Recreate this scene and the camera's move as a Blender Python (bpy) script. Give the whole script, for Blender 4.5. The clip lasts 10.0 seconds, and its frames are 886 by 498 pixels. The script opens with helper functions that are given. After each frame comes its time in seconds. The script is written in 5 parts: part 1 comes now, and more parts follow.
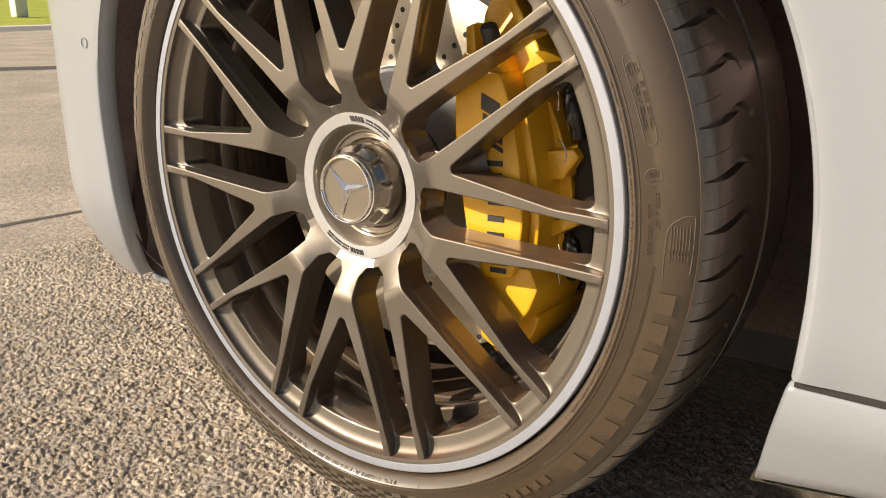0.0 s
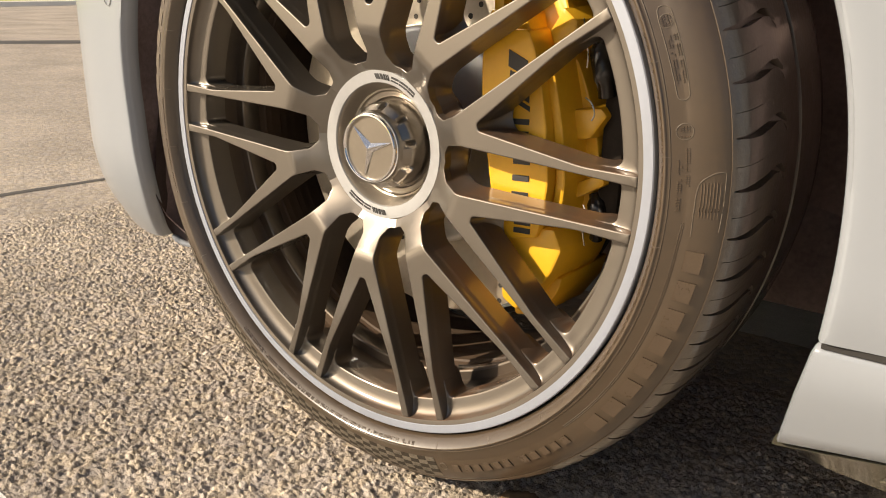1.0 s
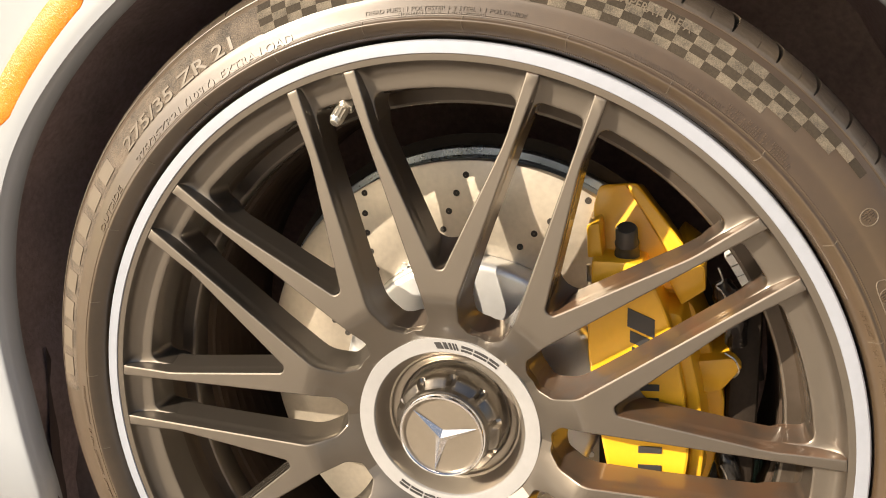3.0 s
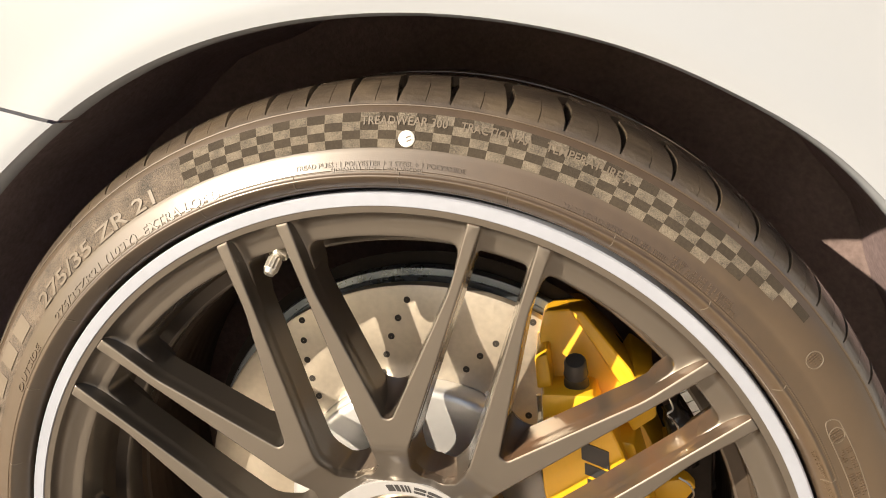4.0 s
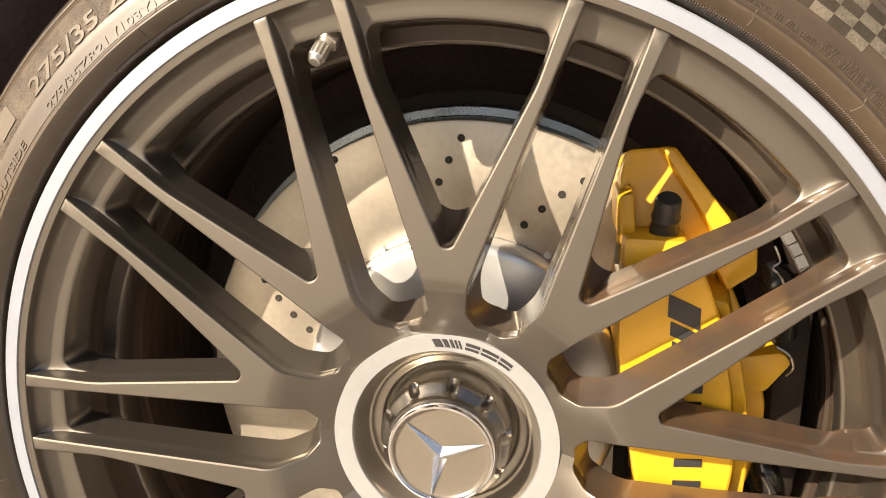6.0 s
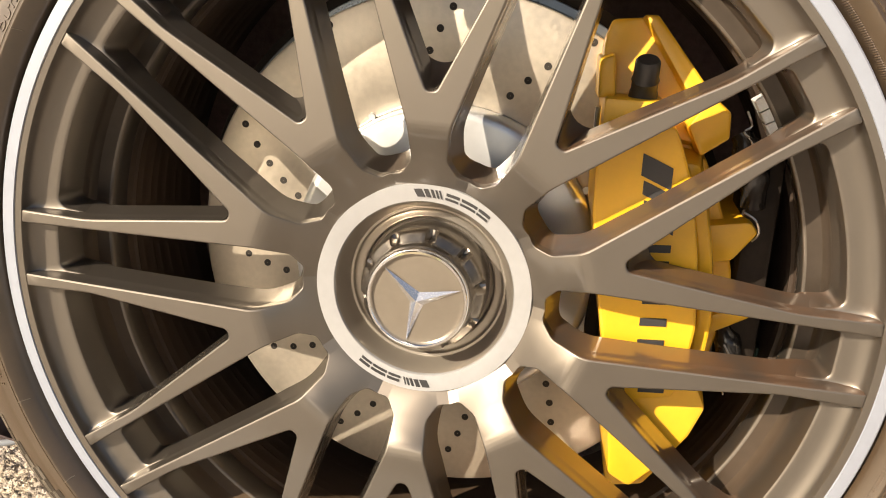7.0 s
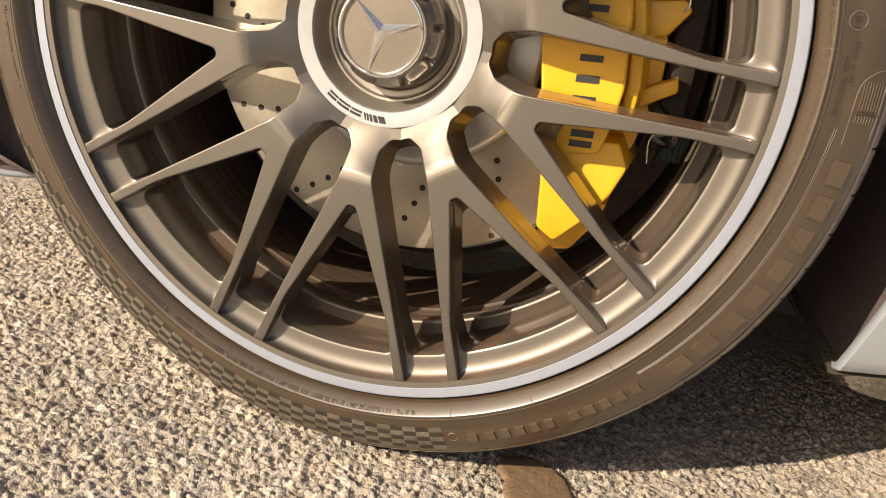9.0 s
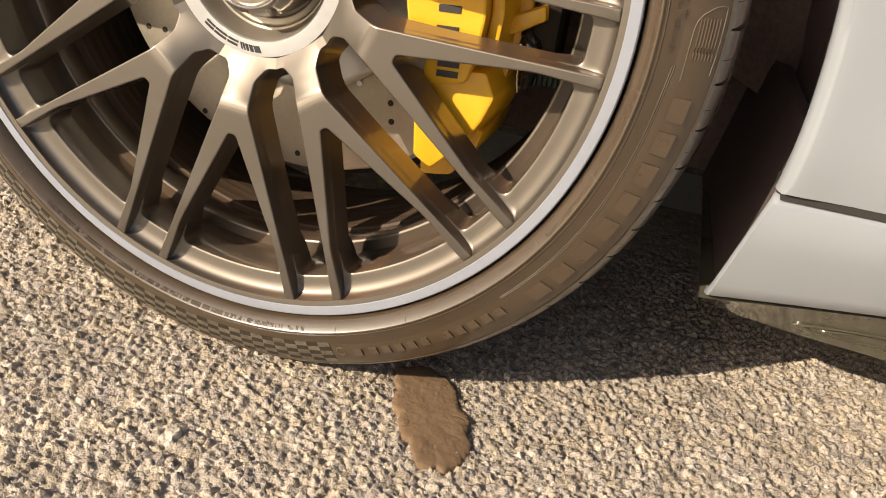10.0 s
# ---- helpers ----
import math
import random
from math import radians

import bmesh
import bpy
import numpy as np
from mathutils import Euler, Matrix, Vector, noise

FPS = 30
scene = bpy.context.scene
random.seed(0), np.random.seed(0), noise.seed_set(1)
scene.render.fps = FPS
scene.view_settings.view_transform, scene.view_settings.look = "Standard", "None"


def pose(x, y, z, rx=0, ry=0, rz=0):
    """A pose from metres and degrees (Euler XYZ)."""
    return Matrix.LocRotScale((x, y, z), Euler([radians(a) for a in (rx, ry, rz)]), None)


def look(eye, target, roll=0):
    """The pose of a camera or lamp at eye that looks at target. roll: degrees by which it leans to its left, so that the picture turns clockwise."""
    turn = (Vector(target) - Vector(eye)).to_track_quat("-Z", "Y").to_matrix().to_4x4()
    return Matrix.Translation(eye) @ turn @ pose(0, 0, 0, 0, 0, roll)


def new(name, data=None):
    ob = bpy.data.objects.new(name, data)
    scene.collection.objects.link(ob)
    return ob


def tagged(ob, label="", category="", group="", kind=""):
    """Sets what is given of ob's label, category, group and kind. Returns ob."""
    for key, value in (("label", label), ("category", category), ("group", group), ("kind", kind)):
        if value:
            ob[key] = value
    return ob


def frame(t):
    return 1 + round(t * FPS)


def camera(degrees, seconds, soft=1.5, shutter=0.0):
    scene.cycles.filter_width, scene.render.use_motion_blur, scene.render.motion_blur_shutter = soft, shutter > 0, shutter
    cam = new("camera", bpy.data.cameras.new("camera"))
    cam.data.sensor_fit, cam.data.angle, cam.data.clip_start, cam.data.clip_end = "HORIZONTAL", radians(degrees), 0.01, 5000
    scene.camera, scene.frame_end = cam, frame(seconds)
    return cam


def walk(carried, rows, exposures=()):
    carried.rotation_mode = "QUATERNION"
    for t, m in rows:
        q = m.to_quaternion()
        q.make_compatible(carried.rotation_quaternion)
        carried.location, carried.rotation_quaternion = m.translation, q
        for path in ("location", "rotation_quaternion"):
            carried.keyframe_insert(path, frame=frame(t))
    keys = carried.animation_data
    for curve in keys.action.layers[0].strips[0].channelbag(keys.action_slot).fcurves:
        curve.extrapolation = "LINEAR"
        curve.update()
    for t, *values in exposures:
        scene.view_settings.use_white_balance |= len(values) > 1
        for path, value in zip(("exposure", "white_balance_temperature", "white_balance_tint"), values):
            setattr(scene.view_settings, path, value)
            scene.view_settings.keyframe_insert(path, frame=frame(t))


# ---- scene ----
cam = camera(58.71, 10.0, 1.0)
PATH = [
    (0, (0.49894, -0.52991, 0.51187), (-0.05887, 0.24579, 0.21669), 0.574),
    (0.5, (0.49540, -0.54021, 0.48505), (-0.06628, 0.22535, 0.17133), 1.457),
    (1, (0.49211, -0.53974, 0.48914), (-0.07208, 0.22380, 0.17500), 1.482),
    (1.5, (0.43995, -0.53388, 0.53446), (-0.09544, 0.25884, 0.24299), 0.889),
    (2, (0.32173, -0.51722, 0.56985), (-0.14176, 0.32450, 0.29292), -0.195),
    (2.5, (0.21086, -0.50909, 0.58177), (-0.15649, 0.38362, 0.32076), -1.138),
    (3, (0.15931, -0.49521, 0.62631), (-0.12169, 0.42990, 0.37093), -2.360),
    (3.2, (0.15107, -0.48883, 0.64789), (-0.10534, 0.44395, 0.39457), -2.918),
    (4.3, (0.13989, -0.44402, 0.71749), (-0.04065, 0.50677, 0.46570), -4.540),
    (4.5, (0.12703, -0.43428, 0.71268), (-0.04766, 0.51660, 0.45711), -4.468),
    (5, (0.08933, -0.42129, 0.69559), (-0.07819, 0.52951, 0.43497), -3.439),
    (5.5, (0.06764, -0.41738, 0.64889), (-0.09623, 0.53501, 0.39181), -2.080),
    (6, (0.07321, -0.41311, 0.58629), (-0.08771, 0.53949, 0.32810), -0.441),
    (6.2, (0.07767, -0.41513, 0.56494), (-0.08927, 0.53558, 0.30362), 0.243),
    (7.3, (0.09161, -0.47061, 0.49062), (-0.05972, 0.47365, 0.19828), 3.350),
    (7.5, (0.09027, -0.48562, 0.46476), (-0.06297, 0.45906, 0.17477), 3.959),
    (8, (0.11063, -0.50944, 0.43188), (-0.06382, 0.43314, 0.14708), 5.606),
    (8.5, (0.13652, -0.53368, 0.41167), (-0.05206, 0.40372, 0.11890), 7.185),
    (9, (0.18255, -0.54568, 0.38351), (-0.00834, 0.38353, 0.06708), 8.972),
    (9.5, (0.24777, -0.55326, 0.36132), (0.04494, 0.34833, -0.02078), 9.621),
    (10, (0.30293, -0.52107, 0.43895), (0.09438, 0.34442, -0.01649), 8.471),
]
walk(cam, [(t, look(eye, target, roll)) for t, eye, target, roll in PATH], [(0, 0.44), (1.2, 0.46), (2.5, 0.78), (4.3, 0.91), (5.4, 1.02), (6.2, 0.96), (7.5, 0.79), (8.5, 0.65), (10, 0.46)])

# ---- world, sun, exposure ----
SUN_TRAVEL = Vector((1.20, 1.43, -1.0)).normalized()
world = bpy.data.worlds.new("sky_world")
scene.world = world
world.use_nodes = True
wn = world.node_tree.nodes
wn.clear()
sky = wn.new("ShaderNodeTexSky")
sky.sky_type = "NISHITA"
sky.sun_disc = False
sky.sun_elevation = math.asin(-SUN_TRAVEL.z)
sky.sun_rotation = math.atan2(-SUN_TRAVEL.x, -SUN_TRAVEL.y)
sky.air_density, sky.dust_density, sky.ozone_density = 1.0, 3.2, 1.0
bg = wn.new("ShaderNodeBackground")
bg.inputs["Strength"].default_value = 0.064
wo = wn.new("ShaderNodeOutputWorld")
world.node_tree.links.new(sky.outputs[0], bg.inputs["Color"])
world.node_tree.links.new(bg.outputs[0], wo.inputs["Surface"])

sun_data = bpy.data.lights.new("sun", "SUN")
sun_data.energy = 5.0
sun_data.angle = radians(0.5)
sun_data.color = (1.0, 0.845, 0.655)
sun = new("sun", sun_data)
sun.matrix_world = Matrix.Translation((-3, -3, 4)) @ SUN_TRAVEL.to_track_quat("-Z", "Y").to_matrix().to_4x4()

# ---- materials ----


def material(name, color, rough=0.5, metal=0.0, scale=30.0, vary=0.12, bump=0.0, bump_scale=None, rough_vary=0.08, spec=0.5, coat=0.0, coat_rough=0.04, stain=0.0, stain_color=None):
    """A surface with fine grain and large soft variation; stain mixes a second colour in patches."""
    m = bpy.data.materials.new(name)
    m.use_nodes = True
    nt = m.node_tree
    b = nt.nodes["Principled BSDF"]
    co = nt.nodes.new("ShaderNodeTexCoord")
    fine = nt.nodes.new("ShaderNodeTexNoise")
    fine.inputs["Scale"].default_value, fine.inputs["Detail"].default_value = scale * 12, 6
    wide = nt.nodes.new("ShaderNodeTexNoise")
    wide.inputs["Scale"].default_value, wide.inputs["Detail"].default_value = scale, 4
    nt.links.new(co.outputs["Object"], fine.inputs["Vector"])
    nt.links.new(co.outputs["Object"], wide.inputs["Vector"])
    add = nt.nodes.new("ShaderNodeMath")
    add.operation = "ADD"
    nt.links.new(fine.outputs["Fac"], add.inputs[0])
    nt.links.new(wide.outputs["Fac"], add.inputs[1])
    ramp = nt.nodes.new("ShaderNodeMapRange")
    ramp.inputs["From Min"].default_value, ramp.inputs["From Max"].default_value = 0.6, 1.4
    ramp.inputs["To Min"].default_value, ramp.inputs["To Max"].default_value = 1 - vary, 1 + vary
    nt.links.new(add.outputs[0], ramp.inputs["Value"])
    mul = nt.nodes.new("ShaderNodeMix")
    mul.data_type, mul.blend_type = "RGBA", "MULTIPLY"
    mul.inputs["Factor"].default_value = 1.0
    mul.inputs["A"].default_value = (*color, 1)
    nt.links.new(ramp.outputs[0], mul.inputs["B"])
    last = mul.outputs["Result"]
    if stain > 0:
        patch = nt.nodes.new("ShaderNodeTexNoise")
        patch.inputs["Scale"].default_value, patch.inputs["Detail"].default_value = scale * 0.45, 8
        nt.links.new(co.outputs["Object"], patch.inputs["Vector"])
        edge = nt.nodes.new("ShaderNodeMapRange")
        edge.inputs["From Min"].default_value, edge.inputs["From Max"].default_value = 0.5, 0.68
        edge.inputs["To Min"].default_value, edge.inputs["To Max"].default_value = 0.0, stain
        nt.links.new(patch.outputs["Fac"], edge.inputs["Value"])
        mix = nt.nodes.new("ShaderNodeMix")
        mix.data_type = "RGBA"
        mix.inputs["B"].default_value = (*(stain_color or color), 1)
        nt.links.new(edge.outputs[0], mix.inputs["Factor"])
        nt.links.new(last, mix.inputs["A"])
        last = mix.outputs["Result"]
    nt.links.new(last, b.inputs["Base Color"])
    b.inputs["Metallic"].default_value = metal
    b.inputs["Specular IOR Level"].default_value = spec
    b.inputs["Coat Weight"].default_value = coat
    b.inputs["Coat Roughness"].default_value = coat_rough
    rr = nt.nodes.new("ShaderNodeMapRange")
    rr.inputs["From Min"].default_value, rr.inputs["From Max"].default_value = 0.6, 1.4
    rr.inputs["To Min"].default_value, rr.inputs["To Max"].default_value = max(0.02, rough - rough_vary), min(1, rough + rough_vary)
    nt.links.new(add.outputs[0], rr.inputs["Value"])
    nt.links.new(rr.outputs[0], b.inputs["Roughness"])
    if bump > 0:
        grain = nt.nodes.new("ShaderNodeTexNoise")
        grain.inputs["Scale"].default_value, grain.inputs["Detail"].default_value = bump_scale or scale * 20, 5
        nt.links.new(co.outputs["Object"], grain.inputs["Vector"])
        bp = nt.nodes.new("ShaderNodeBump")
        bp.inputs["Strength"].default_value, bp.inputs["Distance"].default_value = bump, 0.001
        nt.links.new(grain.outputs["Fac"], bp.inputs["Height"])
        nt.links.new(bp.outputs[0], b.inputs["Normal"])
    return m


M_SPOKE = material("satin_grey_wheel_paint", (0.170, 0.150, 0.127), 0.52, 0.92, 5, 0.03, 0.012, 700, 0.015, coat=1.0, coat_rough=0.12, stain=0.28, stain_color=(0.235, 0.180, 0.125))


def add_brake_dust(m):
    """Rust-brown dust that has settled on upward ledges near the caliper, in ragged patches."""
    nt = m.node_tree
    b = nt.nodes["Principled BSDF"]
    geo = nt.nodes.new("ShaderNodeNewGeometry")
    normal = nt.nodes.new("ShaderNodeSeparateXYZ")
    place = nt.nodes.new("ShaderNodeSeparateXYZ")
    nt.links.new(geo.outputs["True Normal"], normal.inputs[0])
    nt.links.new(geo.outputs["Position"], place.inputs[0])
    ragged = nt.nodes.new("ShaderNodeTexNoise")
    ragged.inputs["Scale"].default_value, ragged.inputs["Detail"].default_value = 38, 5
    nt.links.new(geo.outputs["Position"], ragged.inputs["Vector"])
    fac = None
    for out, lo, hi in ((normal.outputs["Z"], 0.45, 0.85), (place.outputs["X"], -0.06, 0.06), (ragged.outputs["Fac"], 0.22, 0.62)):
        step = nt.nodes.new("ShaderNodeMapRange")
        step.inputs["From Min"].default_value, step.inputs["From Max"].default_value = lo, hi
        nt.links.new(out, step.inputs["Value"])
        if fac is None:
            fac = step.outputs[0]
        else:
            both = nt.nodes.new("ShaderNodeMath")
            both.operation = "MULTIPLY"
            nt.links.new(fac, both.inputs[0])
            nt.links.new(step.outputs[0], both.inputs[1])
            fac = both.outputs[0]
    top = nt.nodes.new("ShaderNodeMath")
    top.operation = "MULTIPLY"
    top.inputs[1].default_value = 0.80
    nt.links.new(fac, top.inputs[0])
    old = b.inputs["Base Color"].links[0].from_socket
    mix = nt.nodes.new("ShaderNodeMix")
    mix.data_type = "RGBA"
    mix.inputs["B"].default_value = (0.19, 0.100, 0.052, 1)
    nt.links.new(top.outputs[0], mix.inputs["Factor"])
    nt.links.new(old, mix.inputs["A"])
    nt.links.new(mix.outputs["Result"], b.inputs["Base Color"])
    dull = nt.nodes.new("ShaderNodeMapRange")
    dull.inputs["To Min"].default_value, dull.inputs["To Max"].default_value = b.inputs["Metallic"].default_value, 0.40
    nt.links.new(top.outputs[0], dull.inputs["Value"])
    nt.links.new(dull.outputs[0], b.inputs["Metallic"])


add_brake_dust(M_SPOKE)
# brown brake dust, plus the wheel's inner shade darkened into both base colours
M_RIMBACK = material("dusty_shade_dark_rim_paint", (0.060, 0.047, 0.036), 0.32, 0.2, 9, 0.2, 0.03, 500, 0.05, stain=0.6, stain_color=(0.125, 0.082, 0.050))
M_BARREL = material("shade_dark_barrel_paint", (0.046, 0.032, 0.023), 0.58, 0, 9, 0.2, 0.05, 500, 0.08, spec=0.25, stain=0.6, stain_color=(0.110, 0.072, 0.045))
# bright lip metal with the blue sky reflection tinted into its base colour
M_LIP = material("sky_tinted_machined_lip", (0.365, 0.395, 0.465), 0.45, 0.35, 14, 0.05, 0.05, 900, 0.05)
M_RING = material("brushed_silver_ring", (0.46, 0.465, 0.475), 0.40, 0.5, 14, 0.06, 0.05, 900, 0.05)
M_BOWL = material("turned_metal_bowl", (0.42, 0.38, 0.325), 0.33, 0.75, 14, 0.02, 0.0, None, 0.015)
M_CHROME = material("chrome", (0.86, 0.86, 0.87), 0.06, 1.0, 20, 0.03, 0, None, 0.02)
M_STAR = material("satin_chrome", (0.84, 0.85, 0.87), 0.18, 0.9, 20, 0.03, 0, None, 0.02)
M_CAPFACE = material("cap_face_grey", (0.27, 0.235, 0.19), 0.34, 0.6, 20, 0.05, 0, None, 0.03)
M_NUT = material("polished_cap_nut", (0.30, 0.275, 0.245), 0.30, 1.0, 20, 0.03, 0, None, 0.02)
M_BLACKMARK = material("black_mark_paint", (0.035, 0.034, 0.035), 0.45, 0, 60, 0.1)
M_TYRE = material("tyre_rubber", (0.060, 0.038, 0.0185), 0.48, 0, 14, 0.15, 0.08, 1400, 0.05, spec=0.8, coat=0.85, coat_rough=0.22, stain=0.45, stain_color=(0.086, 0.056, 0.029))
M_BAND = material("stippled_dark_rubber", (0.095, 0.074, 0.054), 0.6, 0, 75, 0.95, 1.0, 1100, spec=0.5)
M_TREAD = material("tread_rubber", (0.072, 0.056, 0.040), 0.40, 0, 60, 0.35, 0.55, 240, 0.10, spec=0.9, coat=0.9, coat_rough=0.14, stain=0.6, stain_color=(0.125, 0.095, 0.062))
M_RAISED = material("raised_rubber_marks", (0.135, 0.110, 0.082), 0.50, 0, 40, 0.12, 0.1, 1400)
# tyre rubber lightened, so edge highlights of raised marks sit in the colour
M_BAR = material("highlight_pale_rubber_bars", (0.098, 0.068, 0.043), 0.32, 0, 40, 0.12, 0.1, 1400, coat=0.7, coat_rough=0.2)
M_CHECKLIGHT = material("ribbed_light_checks", (0.142, 0.120, 0.090), 0.6, 0, 110, 0.85, 1.0, 2200, spec=0.45)
M_CHECKDARK = material("flock_dark_checks", (0.046, 0.037, 0.027), 0.85, 0, 60, 0.4, 0.6, 2600, spec=0.25)
M_WHITEDOT = material("chalky_white_paint_dot", (0.60, 0.58, 0.54), 0.6, 0, 120, 0.3, 0.4, 900)
M_YELLOW = material("yellow_caliper_enamel", (0.80, 0.440, 0.021), 0.36, 0, 16, 0.05, 0.03, 300, 0.05, coat=0.25, coat_rough=0.1)
M_DISC = material("worn_brake_iron", (0.56, 0.50, 0.41), 0.42, 0.7, 18, 0.12, 0.12, 300, 0.10, stain=0.35, stain_color=(0.34, 0.25, 0.16))
M_DISCEDGE = material("blued_disc_edge", (0.20, 0.225, 0.25), 0.30, 0.8, 18, 0.10, 0.05, 300, 0.06)
M_HAT = material("silver_disc_hat", (0.78, 0.79, 0.80), 0.34, 0.72, 18, 0.03, 0.01, 300, 0.02)
# near-black that stands for the shade inside the drilled holes
M_HOLE = material("hole_shade_dark", (0.03, 0.025, 0.02), 0.8, 0, 30, 0.1)
M_RUBBERCAP = material("black_rubber_cap", (0.03, 0.029, 0.028), 0.5, 0, 40, 0.1)
M_GLOSSBLACK = material("glossy_black_plastic", (0.018, 0.017, 0.017), 0.18, 0, 40, 0.2, 0.1, 300)
M_WEIGHT = material("zinc_balance_weight", (0.76, 0.77, 0.78), 0.45, 0.15, 60, 0.12, 0.1, 400)
M_DARKSTEEL = material("dark_brake_steel", (0.026, 0.020, 0.016), 0.6, 0, 24, 0.25, 0.2, spec=0.15)
M_GREEN = material("dark_green_plastic", (0.014, 0.046, 0.034), 0.4, 0, 40, 0.15)
M_SPRING = material("spring_steel_clip", (0.55, 0.53, 0.50), 0.3, 1.0, 24, 0.1)
# black liner tones lifted: veiling glare is put into these three base colours
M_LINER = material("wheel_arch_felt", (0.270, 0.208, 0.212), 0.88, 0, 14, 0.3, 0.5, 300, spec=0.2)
M_INNER = material("glare_lifted_arch_felt", (0.215, 0.165, 0.155), 0.9, 0, 14, 0.3, 0.5, 300, spec=0.1)
M_DARKLINER = material("black_moulded_plastic", (0.105, 0.082, 0.080), 0.7, 0, 14, 0.25, 0.3, 200, spec=0.15)
M_PAINT = material("white_car_paint", (0.312, 0.337, 0.372), 0.30, 0, 1.4, 0.006, 0, None, 0.004, coat=0.5, coat_rough=0.08)
M_SEAM = material("dark_panel_gap", (0.03, 0.028, 0.026), 0.7, 0, 20, 0.1)
M_SENSOR = material("grey_sensor_gasket", (0.36, 0.36, 0.36), 0.6, 0, 20, 0.1)
M_TRIM = material("black_sill_plastic", (0.085, 0.078, 0.055), 0.20, 0, 20, 0.2, 0.1, 300, coat=0.8, coat_rough=0.08)
M_AMBER = material("amber_reflector_plastic", (0.85, 0.24, 0.012), 0.22, 0, 60, 0.2, 0.8, 700, coat=0.6)
M_VALVE = material("tarnished_valve_alloy", (0.72, 0.69, 0.62), 0.34, 0.9, 60, 0.12, 0.1)
M_MUD = material("dried_brown_mud", (0.185, 0.118, 0.066), 0.85, 0, 20, 0.2, 0.9, 160, stain=0.6, stain_color=(0.140, 0.087, 0.048))
M_STONE = material("pale_pebble", (0.52, 0.47, 0.41), 0.8, 0, 90, 0.2, 0.5)
M_LINE = material("worn_white_road_paint", (0.74, 0.72, 0.68), 0.7, 0, 30, 0.12, 0.8, 250)
M_KERB = material("concrete_kerb", (0.80, 0.72, 0.60), 0.85, 0, 3, 0.12, 0.4, 60)
M_GRASS = material("mown_grass", (0.36, 0.40, 0.035), 0.9, 0, 1.5, 0.35, 0.6, 40)
# dark colour of the crack line and of the drawn far shadow
M_CRACKSHADOW = material("crack_and_shadow_dark", (0.105, 0.094, 0.080), 0.7, 0, 12, 0.3, 0.4, 120)
M_BOX = material("painted_post_white", (0.72, 0.72, 0.76), 0.5, 0, 8, 0.05)


def asphalt_material():
    """Aggregate colours, with shade darkened into the pits, come from the stone attribute of the ground; fine grit is
    bumped on top.
    """
    m = bpy.data.materials.new("coarse_asphalt")
    m.use_nodes = True
    nt = m.node_tree
    b = nt.nodes["Principled BSDF"]
    co = nt.nodes.new("ShaderNodeTexCoord")
    at = nt.nodes.new("ShaderNodeAttribute")
    at.attribute_name = "stone"
    vor = nt.nodes.new("ShaderNodeTexVoronoi")
    vor.inputs["Scale"].default_value = 95
    nt.links.new(co.outputs["Object"], vor.inputs["Vector"])
    sep = nt.nodes.new("ShaderNodeSeparateColor")
    nt.links.new(vor.outputs["Color"], sep.inputs[0])
    near = nt.nodes.new("ShaderNodeMix")
    near.data_type = "FLOAT"
    near.inputs["Factor"].default_value = 0.42
    nt.links.new(at.outputs["Fac"], near.inputs["A"])
    nt.links.new(sep.outputs[0], near.inputs["B"])
    ramp = nt.nodes.new("ShaderNodeValToRGB")
    e = ramp.color_ramp.elements
    e[0].position, e[0].color = 0.0, (0.170, 0.148, 0.124, 1)
    e[1].position, e[1].color = 1.0, (0.80, 0.71, 0.59, 1)
    for p, c in ((0.3, (0.365, 0.320, 0.270)), (0.6, (0.480, 0.422, 0.355)), (0.85, (0.60, 0.530, 0.445))):
        x = ramp.color_ramp.elements.new(p)
        x.color = (*c, 1)
    nt.links.new(near.outputs["Result"], ramp.inputs[0])
    big = nt.nodes.new("ShaderNodeTexNoise")
    big.inputs["Scale"].default_value, big.inputs["Detail"].default_value = 2.2, 6
    nt.links.new(co.outputs["Object"], big.inputs["Vector"])
    rng = nt.nodes.new("ShaderNodeMapRange")
    rng.inputs["From Min"].default_value, rng.inputs["From Max"].default_value = 0.3, 0.7
    rng.inputs["To Min"].default_value, rng.inputs["To Max"].default_value = 0.82, 1.18
    nt.links.new(big.outputs["Fac"], rng.inputs["Value"])
    mul = nt.nodes.new("ShaderNodeMix")
    mul.data_type, mul.blend_type = "RGBA", "MULTIPLY"
    mul.inputs["Factor"].default_value = 1.0
    nt.links.new(ramp.outputs[0], mul.inputs["A"])
    nt.links.new(rng.outputs[0], mul.inputs["B"])
    hue = nt.nodes.new("ShaderNodeMix")
    hue.data_type, hue.blend_type = "RGBA", "MULTIPLY"
    hue.inputs["Factor"].default_value = 1.0
    tint = nt.nodes.new("ShaderNodeValToRGB")
    te = tint.color_ramp.elements
    te[0].position, te[0].color = 0.1, (0.95, 0.95, 0.99, 1)
    te[1].position, te[1].color = 0.9, (1.04, 1.0, 0.92, 1)
    nt.links.new(sep.outputs[1], tint.inputs[0])
    nt.links.new(mul.outputs["Result"], hue.inputs["A"])
    nt.links.new(tint.outputs[0], hue.inputs["B"])
    nt.links.new(hue.outputs["Result"], b.inputs["Base Color"])
    b.inputs["Roughness"].default_value = 0.82
    b.inputs["Specular IOR Level"].default_value = 0.3
    grit = nt.nodes.new("ShaderNodeTexNoise")
    grit.inputs["Scale"].default_value, grit.inputs["Detail"].default_value = 560, 7
